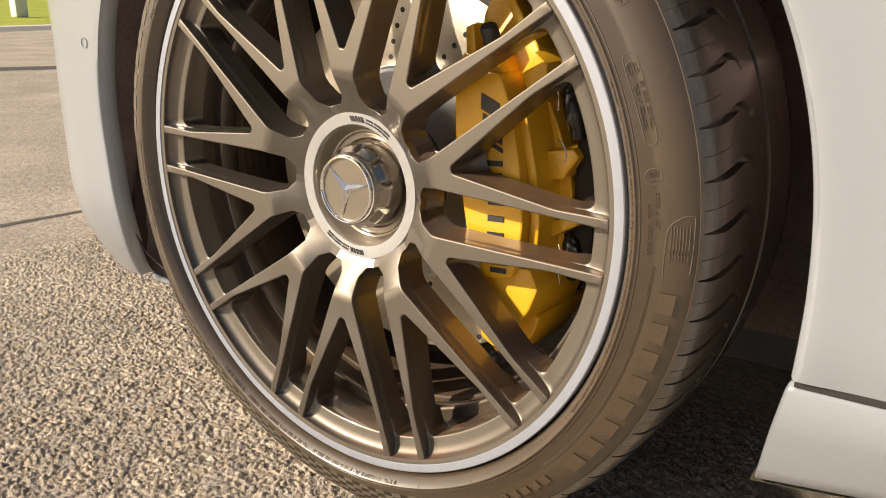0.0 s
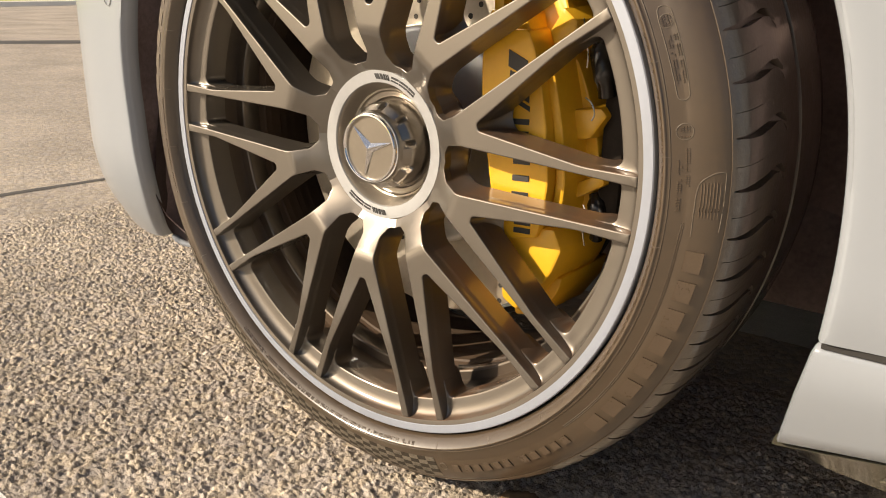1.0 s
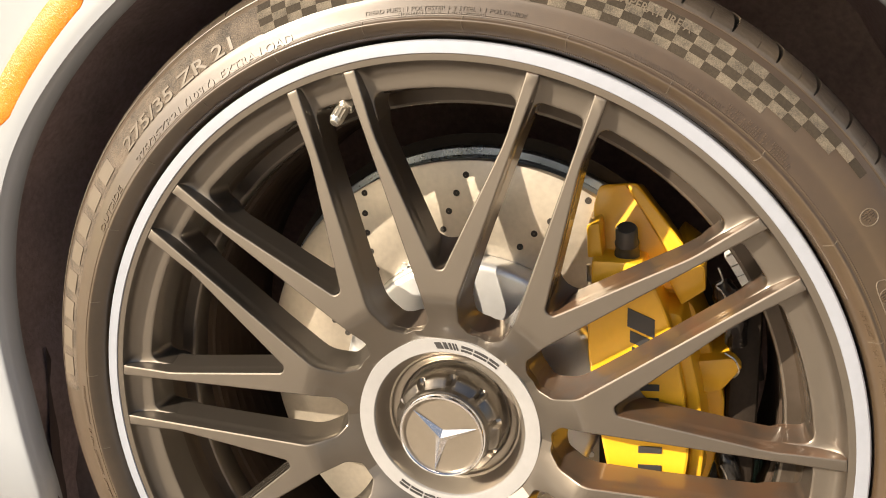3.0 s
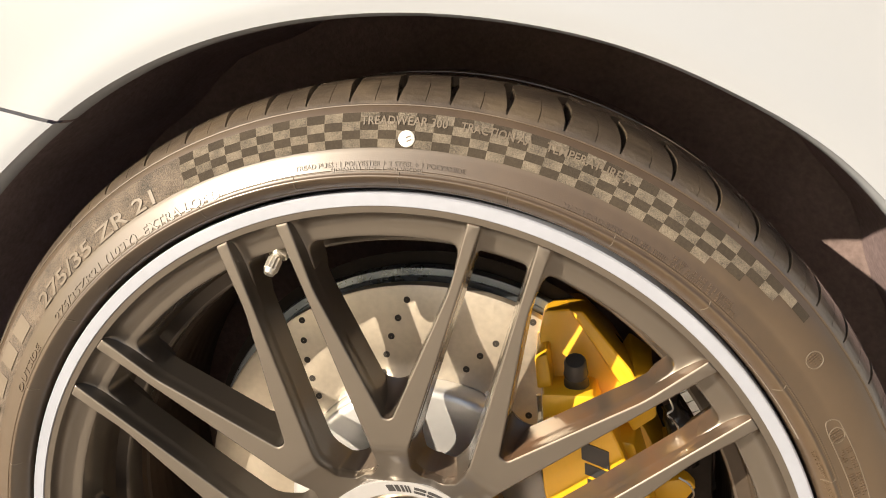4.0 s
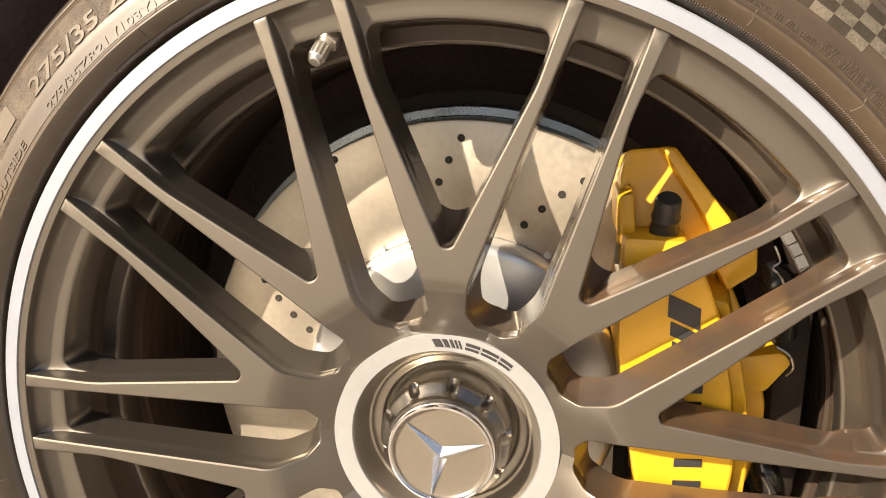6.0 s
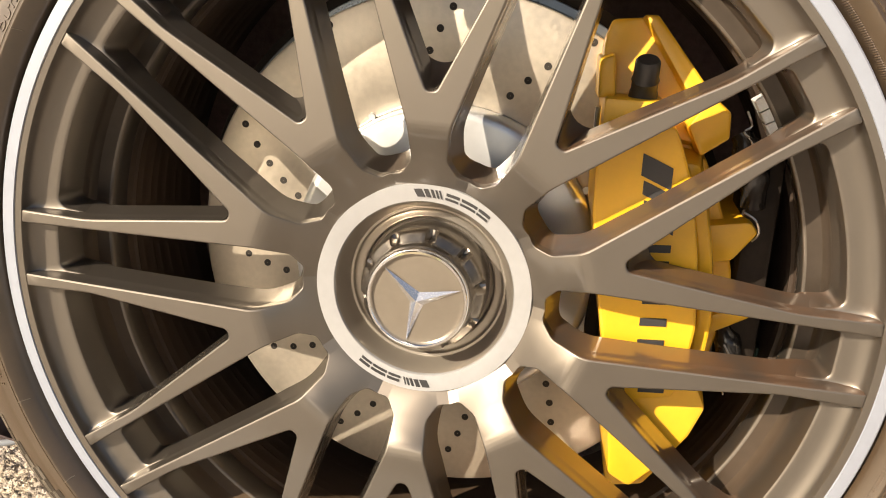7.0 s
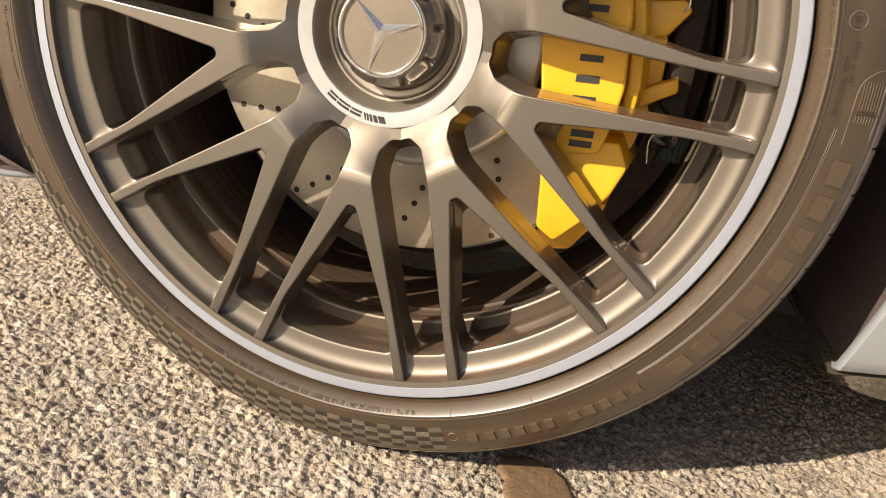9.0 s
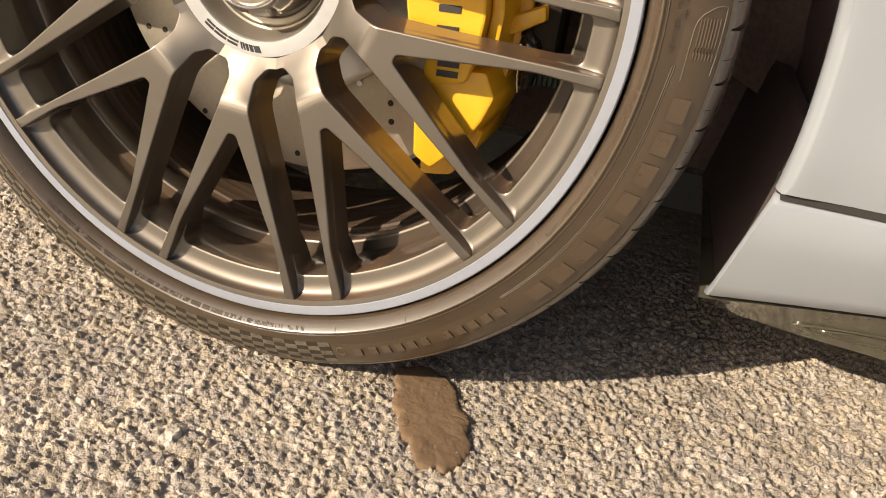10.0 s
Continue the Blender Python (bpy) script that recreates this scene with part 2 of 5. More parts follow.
    nt.links.new(co.outputs["Object"], grit.inputs["Vector"])
    b1 = nt.nodes.new("ShaderNodeBump")
    b1.inputs["Strength"].default_value, b1.inputs["Distance"].default_value = 1.0, 0.0022
    nt.links.new(grit.outputs["Fac"], b1.inputs["Height"])
    b2 = nt.nodes.new("ShaderNodeBump")
    b2.inputs["Strength"].default_value, b2.inputs["Distance"].default_value = 0.5, 0.003
    b2.invert = True
    nt.links.new(vor.outputs["Distance"], b2.inputs["Height"])
    nt.links.new(b1.outputs[0], b2.inputs["Normal"])
    nt.links.new(b2.outputs[0], b.inputs["Normal"])
    return m


M_ASPHALT = asphalt_material()

# ---- mesh helpers ----


def part(name, bm, mat, parent=None, label="", smooth=True, sharp=40):
    """Link a bmesh as one mesh object, under a parent or on its own."""
    bmesh.ops.recalc_face_normals(bm, faces=bm.faces)
    for e in bm.edges:
        if len(e.link_faces) == 2 and e.calc_face_angle(0) > radians(sharp):
            e.smooth = False
    for f in bm.faces:
        f.smooth = smooth
    me = bpy.data.meshes.new(name)
    bm.to_mesh(me)
    bm.free()
    me.materials.append(mat)
    ob = new(name, me)
    if parent:
        ob.parent = parent
    if label:
        tagged(ob, label)
    return ob


def revolve(profile, segs=180, closed=False):
    """A profile of (radius, depth) turned about the y axis."""
    bm = bmesh.new()
    rings = []
    for k in range(segs):
        a = 2 * math.pi * k / segs
        rings.append([bm.verts.new((r * math.cos(a), y, r * math.sin(a))) for r, y in profile])
    n = len(profile)
    for k in range(segs):
        p, q = rings[k], rings[(k + 1) % segs]
        for i in range(n if closed else n - 1):
            j = (i + 1) % n
            bm.faces.new((p[i], p[j], q[j], q[i]))
    return bm


def smooth_curve(points, steps=4):
    """Points of a Catmull-Rom curve through the given ones."""
    out = []
    pts = [Vector(p) for p in points]
    for i in range(len(pts) - 1):
        p0, p1, p2, p3 = pts[max(i - 1, 0)], pts[i], pts[i + 1], pts[min(i + 2, len(pts) - 1)]
        for s in range(steps):
            t = s / steps
            out.append(0.5 * (2 * p1 + (p2 - p0) * t + (2 * p0 - 5 * p1 + 4 * p2 - p3) * t * t + (3 * p1 - p0 - 3 * p2 + p3) * t ** 3))
    out.append(pts[-1])
    return out


def box(size, at=(0, 0, 0), bevel=0.002, turn=None, segments=2):
    bm = bmesh.new()
    bmesh.ops.create_cube(bm, size=1)
    bmesh.ops.scale(bm, vec=size, verts=bm.verts)
    if bevel:
        bmesh.ops.bevel(bm, geom=bm.edges[:], offset=bevel, segments=segments, affect="EDGES", profile=0.5)
    m = Matrix.Translation(at) @ (turn or Matrix())
    bmesh.ops.transform(bm, matrix=m, verts=bm.verts)
    return bm


def tube(points, radius, sides=10):
    """A round bar along points; radius may be a list."""
    bm = bmesh.new()
    pts = [Vector(p) for p in points]
    rings = []
    for i, p in enumerate(pts):
        d = (pts[min(i + 1, len(pts) - 1)] - pts[max(i - 1, 0)]).normalized()
        q = d.to_track_quat("Z", "Y")
        r = radius[i] if isinstance(radius, (list, tuple)) else radius
        rings.append([bm.verts.new(p + q @ Vector((r * math.cos(2 * math.pi * k / sides), r * math.sin(2 * math.pi * k / sides), 0))) for k in range(sides)])
    for a, b in zip(rings, rings[1:]):
        for k in range(sides):
            bm.faces.new((a[k], a[(k + 1) % sides], b[(k + 1) % sides], b[k]))
    bm.faces.new(rings[0])
    bm.faces.new(rings[-1])
    return bm


def loft(rings, caps=True, closed=True):
    bm = bmesh.new()
    vs = [[bm.verts.new(p) for p in ring] for ring in rings]
    n = len(vs[0])
    for a, b in zip(vs, vs[1:]):
        for k in range(n if closed else n - 1):
            j = (k + 1) % n
            bm.faces.new((a[k], a[j], b[j], b[k]))
    if caps:
        bm.faces.new(vs[0])
        bm.faces.new(vs[-1])
    return bm


def offset_loop(points, amounts):
    """Move every corner of a closed 2D loop (counter-clockwise) outward by its amount, mitred."""
    out = []
    n = len(points)
    for i in range(n):
        p0, p1, p2 = Vector(points[i - 1]), Vector(points[i]), Vector(points[(i + 1) % n])
        d1, d2 = (p1 - p0).normalized(), (p2 - p1).normalized()
        n1, n2 = Vector((d1.y, -d1.x)), Vector((d2.y, -d2.x))
        m = n1 + n2
        m = m / max(m.dot(m) / 2, 0.08)
        out.append(p1 + m * amounts[i])
    return out


def round_loop(points, radii, steps=4):
    """Round each corner of a closed 2D loop; every corner gives steps + 1 points."""
    out = []
    n = len(points)
    for i in range(n):
        p0, p1, p2 = Vector(points[i - 1]), Vector(points[i]), Vector(points[(i + 1) % n])
        a, b = p0 - p1, p2 - p1
        r = min(radii[i], a.length * 0.45, b.length * 0.45)
        s, e = p1 + a.normalized() * r, p1 + b.normalized() * r
        for k in range(steps + 1):
            t = k / steps
            out.append((1 - t) ** 2 * s + 2 * t * (1 - t) * p1 + t * t * e)
    return out


def interp(x, xs, ys):
    return float(np.interp(x, xs, ys))


# ---- the car: one thing, with wheel, brake and body panels as its parts ----
H = 0.345
A0 = -2.2
car = new("car")
tagged(car, "white car with front wheel, yellow brake and clean glossy panels", "car")


def on_axle(ob):
    ob.location = (0, 0, H)
    return ob


# wheel: barrel mesh carries the rest of the wheel
groove_profile = [(0.2514, 0.0300), (0.2516, 0.0440), (0.2508, 0.0505), (0.2490, 0.0530), (0.2440, 0.0540), (0.2404, 0.0543)]
dish_profile = [(0.2404, 0.0543), (0.2392, 0.0546), (0.2384, 0.0552), (0.2381, 0.0562), (0.2382, 0.0620), (0.2390, 0.0720), (0.2410, 0.0790), (0.2440, 0.0800)]
grooves = []
for y in (0.0880, 0.1010, 0.1105, 0.1240, 0.1400, 0.1495, 0.1660):
    grooves += [(0.2390, y), (0.2391, y + 0.0064), (0.2388, y + 0.0076), (0.2388, y + 0.0090)]
barrel_profile = [(0.2440, 0.0800), (0.2412, 0.0868)] + grooves + [(0.2420, 0.2000), (0.2550, 0.2250), (0.2740, 0.2380), (0.2830, 0.2420)]
wheel = on_axle(part("wheel", revolve(dish_profile, 240), M_SPOKE, car, "large satin bronze-grey alloy wheel with ten forked spokes"))
# groove and barrel carry painted-in shade as well as dust
part("rim_groove", revolve(groove_profile, 200), M_RIMBACK, wheel, "dusty groove behind the ledges, shade darkened into its colour")
part("barrel", revolve(barrel_profile, 160), M_BARREL, wheel, "grooved inner barrel browned by brake dust, shade darkened into its colour", sharp=20)
lip_profile = [(0.2741, 0.0030), (0.2741, -0.0008), (0.2744, -0.0012), (0.2780, -0.0013), (0.2816, -0.0012), (0.2825, -0.0004), (0.2828, 0.0030), (0.2830, 0.0120)]
part("rim_edge", revolve([(0.2693, 0.0060), (0.2693, 0.0012), (0.2698, 0.0004), (0.2720, 0.0000), (0.2742, -0.0003), (0.2744, 0.0060)], 240), M_SPOKE, wheel, "narrow satin grey inner edge of the lip")
part("lip", revolve(lip_profile, 240), M_LIP, wheel, "bright machined outer lip")


def spoke_mesh():
    """One forked spoke: front face, rolled edges and drafted side walls, along +x."""
    s18 = radians(18)

    def between(r, w):
        # a point beside the gap's centre line, which lies at 18 degrees
        c = Vector((math.cos(s18), math.sin(s18)))
        n = Vector((math.sin(s18), -math.cos(s18)))
        return c * math.sqrt(max(r * r - w * w, 0)) + n * w

    def polar(r, deg):
        return Vector((r * math.cos(radians(deg)), r * math.sin(radians(deg))))

    R_HUB = 0.0705
    # right half, from the hub along the gap to the tip and back along the fork to the notch
    keys = [
        (polar(R_HUB, 18), 0, 0, 0), (polar(0.0795, 18), 0.0, 0.0085, 0),
        (between(0.0797, 0.0078), 0.0004, 0.0085, 0.0022), (between(0.0880, 0.0164), 0.0004, 0.0060, 0.0028), (between(0.1085, 0.0212), 0.0005, 0.0032, 0.005),
        (between(0.1500, 0.0204), 0.0007, 0.0022, 0.004), (between(0.2330, 0.0187), 0.0007, 0.0022, 0.006), (between(0.2520, 0.0183), 0.0007, 0.0022, 0.006), (between(0.2694, 0.0180), 0.0007, 0.0022, 0.001),
        (polar(0.2694, 12.35), 0.0006, 0.0022, 0.001), (polar(0.2545, 12.06), 0.0006, 0.0022, 0.010), (polar(0.2410, 11.80), 0.0006, 0.0022, 0.010), (polar(0.2240, 11.44), 0.0006, 0.0022, 0.010), (polar(0.1300, 1.32), 0.0006, 0.0022, 0.0045),
    ]
    mirrored = [(Vector((p.x, -p.y)), a, b, c) for p, a, b, c in keys[::-1]]
    hub = [(polar(R_HUB, d), 0, 0, 0) for d in (-12, -6, 0, 6, 12)]
    keys = mirrored + hub + keys
    pts = [k[0] for k in keys]
    area = sum(pts[i - 1].x * pts[i].y - pts[i].x * pts[i - 1].y for i in range(len(pts)))
    if area < 0:
        keys = keys[::-1]
        pts = [k[0] for k in keys]
    free = [1.0 if (k[3] > 0) else 0.0 for k in keys]
    levels = [([-0.0012 * f for f in free], 0.0, 1.0), ([-0.0006 * f for f in free], 0.0002, 1.0), ([-0.00015 * f for f in free], 0.0006, 1.0), ([0.0 for f in free], 0.0012, 1.0), ([k[1] * 0.09 for k in keys], 0.0060, 1.0), ([k[1] * 0.24 for k in keys], 0.0104, 1.1),
              ([k[1] * 0.94 for k in keys], 0.0119, 1.3), ([k[1] for k in keys], 0.0138, 1.3), ([k[2] for k in keys], 0.032, 1.5), ([k[2] - 0.0025 * f for k, f in zip(keys, free)], 0.0340, 1.5)]

    def depth(x):
        if x > 0.1130:
            return 0.0
        if x > 0.1000:
            return 0.60 * (0.1130 - x) ** 2 / 0.026
        return 0.0039 + (0.1000 - x) * 0.60

    bm = bmesh.new()
    rings = []
    for amounts, y, k in levels:
        loop = round_loop(offset_loop(pts, amounts), [key[3] * k + (0.9 * max(key[2] - 0.0022, 0) if y > 0.03 else 0) for key in keys], 4)
        ring = []
        for p in loop:
            a = math.atan2(p.y, p.x)
            if abs(a) > s18:
                q = p.length
                p = Vector((q * math.cos(s18), math.copysign(q * math.sin(s18), a)))
            back = y + depth(p.x) * (1.0 if y < 0.01 else 0.75)
            ring.append(bm.verts.new((p.x, back, p.y)))
        rings.append(ring)
    for a, b in zip(rings, rings[1:]):
        for i in range(len(a)):
            j = (i + 1) % len(a)
            bm.faces.new((a[i], a[j], b[j], b[i]))
    flat = bm.faces.new(rings[0])
    # crease where the flat fork meets the sloping foot
    for v in rings[0]:
        v.co.y = 0
    bm.faces.ensure_lookup_table()
    caps, new_verts = [flat], set(rings[0])
    for x in (0.1000, 0.1026, 0.1052, 0.1078, 0.1104, 0.1130):
        geom = set()
        for f in caps:
            if f.is_valid:
                geom |= {f, *f.edges, *f.verts}
        cut = bmesh.ops.bisect_plane(bm, geom=list(geom), plane_co=(x, 0, 0), plane_no=(1, 0, 0), dist=1e-5)
        caps = [g for g in cut["geom"] if isinstance(g, bmesh.types.BMFace) and g.is_valid]
        new_verts |= {g for g in cut["geom_cut"] if isinstance(g, bmesh.types.BMVert)}
    for v in new_verts:
        if v.is_valid:
            v.co.y = depth(v.co.x)
    bmesh.ops.triangulate(bm, faces=[f for f in bm.faces if len(f.verts) > 4])
    bmesh.ops.remove_doubles(bm, verts=bm.verts, dist=1e-6)
    return bm


first_spoke = part("spoke", spoke_mesh(), M_SPOKE, wheel, "satin bronze-grey forked spoke", sharp=17)
first_spoke.rotation_euler = (0, -radians(A0 + 18), 0)
for k in range(1, 10):
    s = new("spoke", first_spoke.data)
    s.parent = wheel
    s.rotation_euler = (0, -radians(A0 + 18 + 36 * k), 0)
    tagged(s, "satin bronze-grey forked spoke")


def window_ledge(side, corner):
    """The sloping ledge, rounded opening and inner wall between two spoke tips; side lists (x, half width) along +x."""
    xs, ws = [p[0] for p in side], [p[1] for p in side]
    rings = []
    # radius, inset from the spokes, corner radius, depth
    for r, inset, c, y in ((0.2694, -0.0010, 0.0010, 0.0014), (0.2691, -0.0008, 0.0015, 0.0036), (0.2684, -0.0006, 0.0025, 0.0058), (0.2668, -0.0004, 0.0045, 0.0080), (0.2638, -0.0002, 0.0070, 0.0100), (0.2602, 0.0, 0.0095, 0.0112), (0.2562, 0.0005, 0.0115, 0.0119),
                           (0.2535, 0.0010, 0.0118, 0.0123), (0.2524, 0.0013, 0.0110, 0.0126), (0.2518, 0.0016, 0.0108, 0.0131), (0.2515, 0.0018, 0.0106, 0.0140), (0.2509, 0.0022, 0.0100, 0.0260), (0.2506, 0.0024, 0.0095, 0.0380)):
        c = min(c * corner, 0.5 * ws[-1])
        w = lambda x: interp(x, xs, ws) - inset
        # one half: up the side, round the corner, along the arc to the middle
        dx = 0.004
        lean = (w(r - 0.02) - w(r - 0.02 - dx)) / dx
        lo = 0.2230
        mid_w = w(r - c)
        half = []
        top = r - 0.5 * mid_w ** 2 / r
        for k in range(9):
            x = lo + (top - c - lo) * k / 8
            half.append(Vector((x, w(x) + 0.0032 * (1 - k / 8) ** 2)))
        p0 = half[-1]
        tv = max(w(top) - c, 0.0)
        p2 = Vector((math.sqrt(r * r - tv * tv), tv))
        p1 = Vector((p2.x - 0.15 * c * tv / r, p0.y + lean * (p2.x - p0.x)))
        for k in range(1, 13):
            t = k / 12
            half.append((1 - t) ** 2 * p0 + 2 * t * (1 - t) * p1 + t * t * p2)
        for k in range(1, 11):
            v = tv * (1 - k / 10)
            half.append(Vector((math.sqrt(r * r - v * v), v)))
        line = half + [Vector((p.x, -p.y)) for p in half[-2::-1]]
        rings.append([(p.x, y, p.y) for p in line])
    return loft(rings, caps=False, closed=False)


fork_ledge = part("window_ledge", window_ledge([(0.2196, 0.0444), (0.2632, 0.0576), (0.2700, 0.0597)], 1.0), M_SPOKE, wheel, "smooth sloping ledge of a rounded wheel opening", sharp=27)
gap_ledge = part("window_ledge", window_ledge([(0.2196, 0.01895), (0.2330, 0.0187), (0.2520, 0.0183), (0.2700, 0.0180)], 0.55), M_SPOKE, wheel, "smooth sloping ledge of a rounded wheel opening", sharp=27)
fork_ledge.rotation_euler = (0, -radians(A0 + 18), 0)
gap_ledge.rotation_euler = (0, -radians(A0), 0)
for k in range(1, 10):
    for base, first_ledge in ((A0 + 18, fork_ledge), (A0, gap_ledge)):
        o = new("window_ledge", first_ledge.data)
        o.parent = wheel
        o.rotation_euler = (0, -radians(base + 36 * k), 0)
        tagged(o, "smooth sloping ledge of a rounded wheel opening")

# scooped web in the crotch of every fork
half = 0.433
rows = []
for y, r in ((0.0016, 0.0050), (0.0060, 0.0053), (0.0105, 0.0058), (0.0150, 0.0066), (0.0195, 0.0078), (0.0240, 0.0095), (0.0285, 0.0116), (0.0320, 0.0136), (0.0340, 0.0150)):
    turn = [math.pi - (math.pi / 2 - half + 0.12) * (k / 6 - 1) for k in range(13)]
    rows.append([(0.1236 + r / math.sin(half) + r * math.cos(a), y, r * math.sin(a)) for a in turn])
first_web = part("spoke_web", loft(rows, caps=False, closed=False), M_SPOKE, wheel, "scooped web between the arms of a fork", sharp=40)
first_web.rotation_euler = (0, -radians(A0 + 18), 0)
for k in range(1, 10):
    o = new("spoke_web", first_web.data)
    o.parent = wheel
    o.rotation_euler = (0, -radians(A0 + 18 + 36 * k), 0)
    tagged(o, "scooped web between the arms of a fork")

# hub: silver ring, turned bowl, castellated nut and badge
part("hub_ring", revolve([(0.0708, 0.0300), (0.0711, 0.0225), (0.0706, 0.0215), (0.0650, 0.0218), (0.0597, 0.0225), (0.0590, 0.0235), (0.0588, 0.0280)], 120), M_RING, wheel, "silver hub ring with engraved black marks")
part("hub_bowl", revolve(smooth_curve([(0.0590, 0.0245), (0.0572, 0.0280), (0.0545, 0.0350), (0.0530, 0.0384), (0.0524, 0.0390), (0.0514, 0.0391), (0.0508, 0.0396), (0.0502, 0.0412), (0.0490, 0.0420), (0.0470, 0.0424), (0.0448, 0.0428), (0.0438, 0.0450), (0.0432, 0.0480), (0.0300, 0.0480), (0.0010, 0.0480)], 3), 120), M_BOWL, wheel, "smooth turned metal bowl")
part("hub_back", revolve([(0.0700, 0.0320), (0.0620, 0.0600), (0.0600, 0.1000), (0.0010, 0.1000)], 60), M_SPOKE, wheel)


def nut_mesh():
    """A nut with ten notched teeth round its shoulder."""
    bm = bmesh.new()
    n = 160
    rows = [(0.0412, 0.0480), (0.0412, 0.0260), (0.0407, 0.0215), (0.0393, 0.0186), (0.0362, 0.0160), (0.0346, 0.0136), (0.0341, 0.0098), (0.0328, 0.0078)]
    rings = []
    for k in range(n):
        a = 2 * math.pi * k / n
        u = (k % 16) / 16
        slot = max(0.0, 1 - abs(u - 0.30) / 0.15)
        ring = []
        for i, (r, y) in enumerate(rows):
            rr, yy = r, y
            if slot and i in (2, 3, 4):
                rr -= 0.0040 * slot * (1.0 if i < 4 else 0.25)
                yy += 0.0048 * slot * (1.0 if i < 4 else 0.3)
            ring.append(bm.verts.new((rr * math.cos(a), yy, rr * math.sin(a))))
        rings.append(ring)
    for k in range(n):
        p, q = rings[k], rings[(k + 1) % n]
        for i in range(len(rows) - 1):
            bm.faces.new((p[i], p[i + 1], q[i + 1], q[i]))
    return bm


part("centre_nut", nut_mesh(), M_NUT, wheel, "polished castellated centre nut", sharp=25)
part("badge_face", revolve([(0.0300, 0.0072), (0.0150, 0.0069), (0.0004, 0.0067)], 80), M_CAPFACE, wheel, "grey badge face")
part("badge_ring", revolve([(0.0293, 0.0078), (0.0296, 0.0053), (0.0306, 0.0040), (0.0318, 0.0042), (0.0328, 0.0057), (0.0332, 0.0087)], 96), M_CHROME, wheel, "chrome badge ring")
star = bmesh.new()
for k in range(3):
    a = radians(17.5 + 120 * k)
    b = a + radians(60)
    c = a - radians(60)
    top = star.verts.new((0, 0.0024, 0))
    tip = star.verts.new((0.0290 * math.cos(a), 0.0059, 0.0290 * math.sin(a)))
    l = star.verts.new((0.0050 * math.cos(b), 0.0067, 0.0050 * math.sin(b)))
    r = star.verts.new((0.0050 * math.cos(c), 0.0067, 0.0050 * math.sin(c)))
    star.faces.new((top, l, tip))
    star.faces.new((top, tip, r))
part("badge_star", star, M_STAR, wheel, "chrome three-armed badge shape", smooth=False)


def sector(r0, r1, a0, a1, y0, y1, lean=0.0, steps=3):
    """A thin raised plate between two radii and two angles (degrees); y0, y1 are depths at the two radii."""
    bm = bmesh.new()
    fr, bk = [], []
    for k in range(steps + 1):
        t = k / steps
        for (r, y, sh) in ((r0, y0, -lean), (r1, y1, lean)):
            a = radians(a0 + (a1 - a0) * t + sh)
            fr.append(bm.verts.new((r * math.cos(a), y, r * math.sin(a))))
            bk.append(bm.verts.new((r * math.cos(a), y + 0.0028, r * math.sin(a))))
    for k in range(steps):
        i = 2 * k
        bm.faces.new((fr[i], fr[i + 1], fr[i + 3], fr[i + 2]))
        bm.faces.new((fr[i], fr[i + 2], bk[i + 2], bk[i]))
        bm.faces.new((fr[i + 1], bk[i + 1], bk[i + 3], fr[i + 3]))
    bm.faces.new((fr[0], bk[0], bk[1], fr[1]))
    e = 2 * steps
    bm.faces.new((fr[e], fr[e + 1], bk[e + 1], bk[e]))
    return bm


def merge(pieces):
    out = bmesh.new()
    for bm in pieces:
        me = bpy.data.meshes.new("tmp")
        bm.to_mesh(me)
        bm.free()
        out.from_mesh(me)
        bpy.data.meshes.remove(me)
    return out


# slanted strokes and blocks of the two engraved marks
for start in (95.5, 95.5 + 180):
    for w, g in ((4.2, 0), (2.4, 5.4), (1.5, 9.0), (1.0, 11.6), (0.8, 13.6)):
        part("engraved_stroke", sector(0.0628, 0.0678, start - g - w, start - g, 0.0212, 0.0212, 1.0), M_BLACKMARK, wheel)
    for w, g in ((7.6, 17.0), (9.4, 25.8), (7.4, 36.2)):
        for lo, hi in ((0.0630, 0.0644), (0.0656, 0.0674)):
            part("engraved_bar", sector(lo, hi, start - g - w, start - g, 0.0212, 0.0212, 0.15), M_BLACKMARK, wheel)

# valve and balance weights
def polar3(r, deg, y):
    return Vector((r * math.cos(radians(deg)), y, r * math.sin(radians(deg))))


valve_at, valve_to = polar3(0.2520, 104.4, 0.022), polar3(0.2390, 106.4, 0.006)


def turned_along(start, end, rows):
    """A lathe part along a line: rows of (share of the way, radius, sides, twist per side)."""
    d = end - start
    q = d.to_track_quat("Z", "Y")
    return loft([[start + d * f + q @ Vector(((r + (bump if k % 2 else 0)) * math.cos(2 * math.pi * k / 24), (r + (bump if k % 2 else 0)) * math.sin(2 * math.pi * k / 24), 0)) for k in range(24)] for f, r, bump in rows])


valve = part("valve", turned_along(valve_at, valve_to, [(-0.25, 0.0040, 0), (0.30, 0.0040, 0), (0.62, 0.0032, 0)]), M_VALVE, wheel, "short metal tyre valve")
part("hex_nut", loft([[valve_at + (valve_to - valve_at) * f + (valve_to - valve_at).to_track_quat("Z", "Y") @ Vector((r * math.cos(math.pi * k / 3), r * math.sin(math.pi * k / 3), 0)) for k in range(6)] for f, r in ((0.02, 0.0066), (0.06, 0.0072), (0.30, 0.0072), (0.34, 0.0064))]), M_VALVE, valve, "six-sided valve nut", smooth=False)
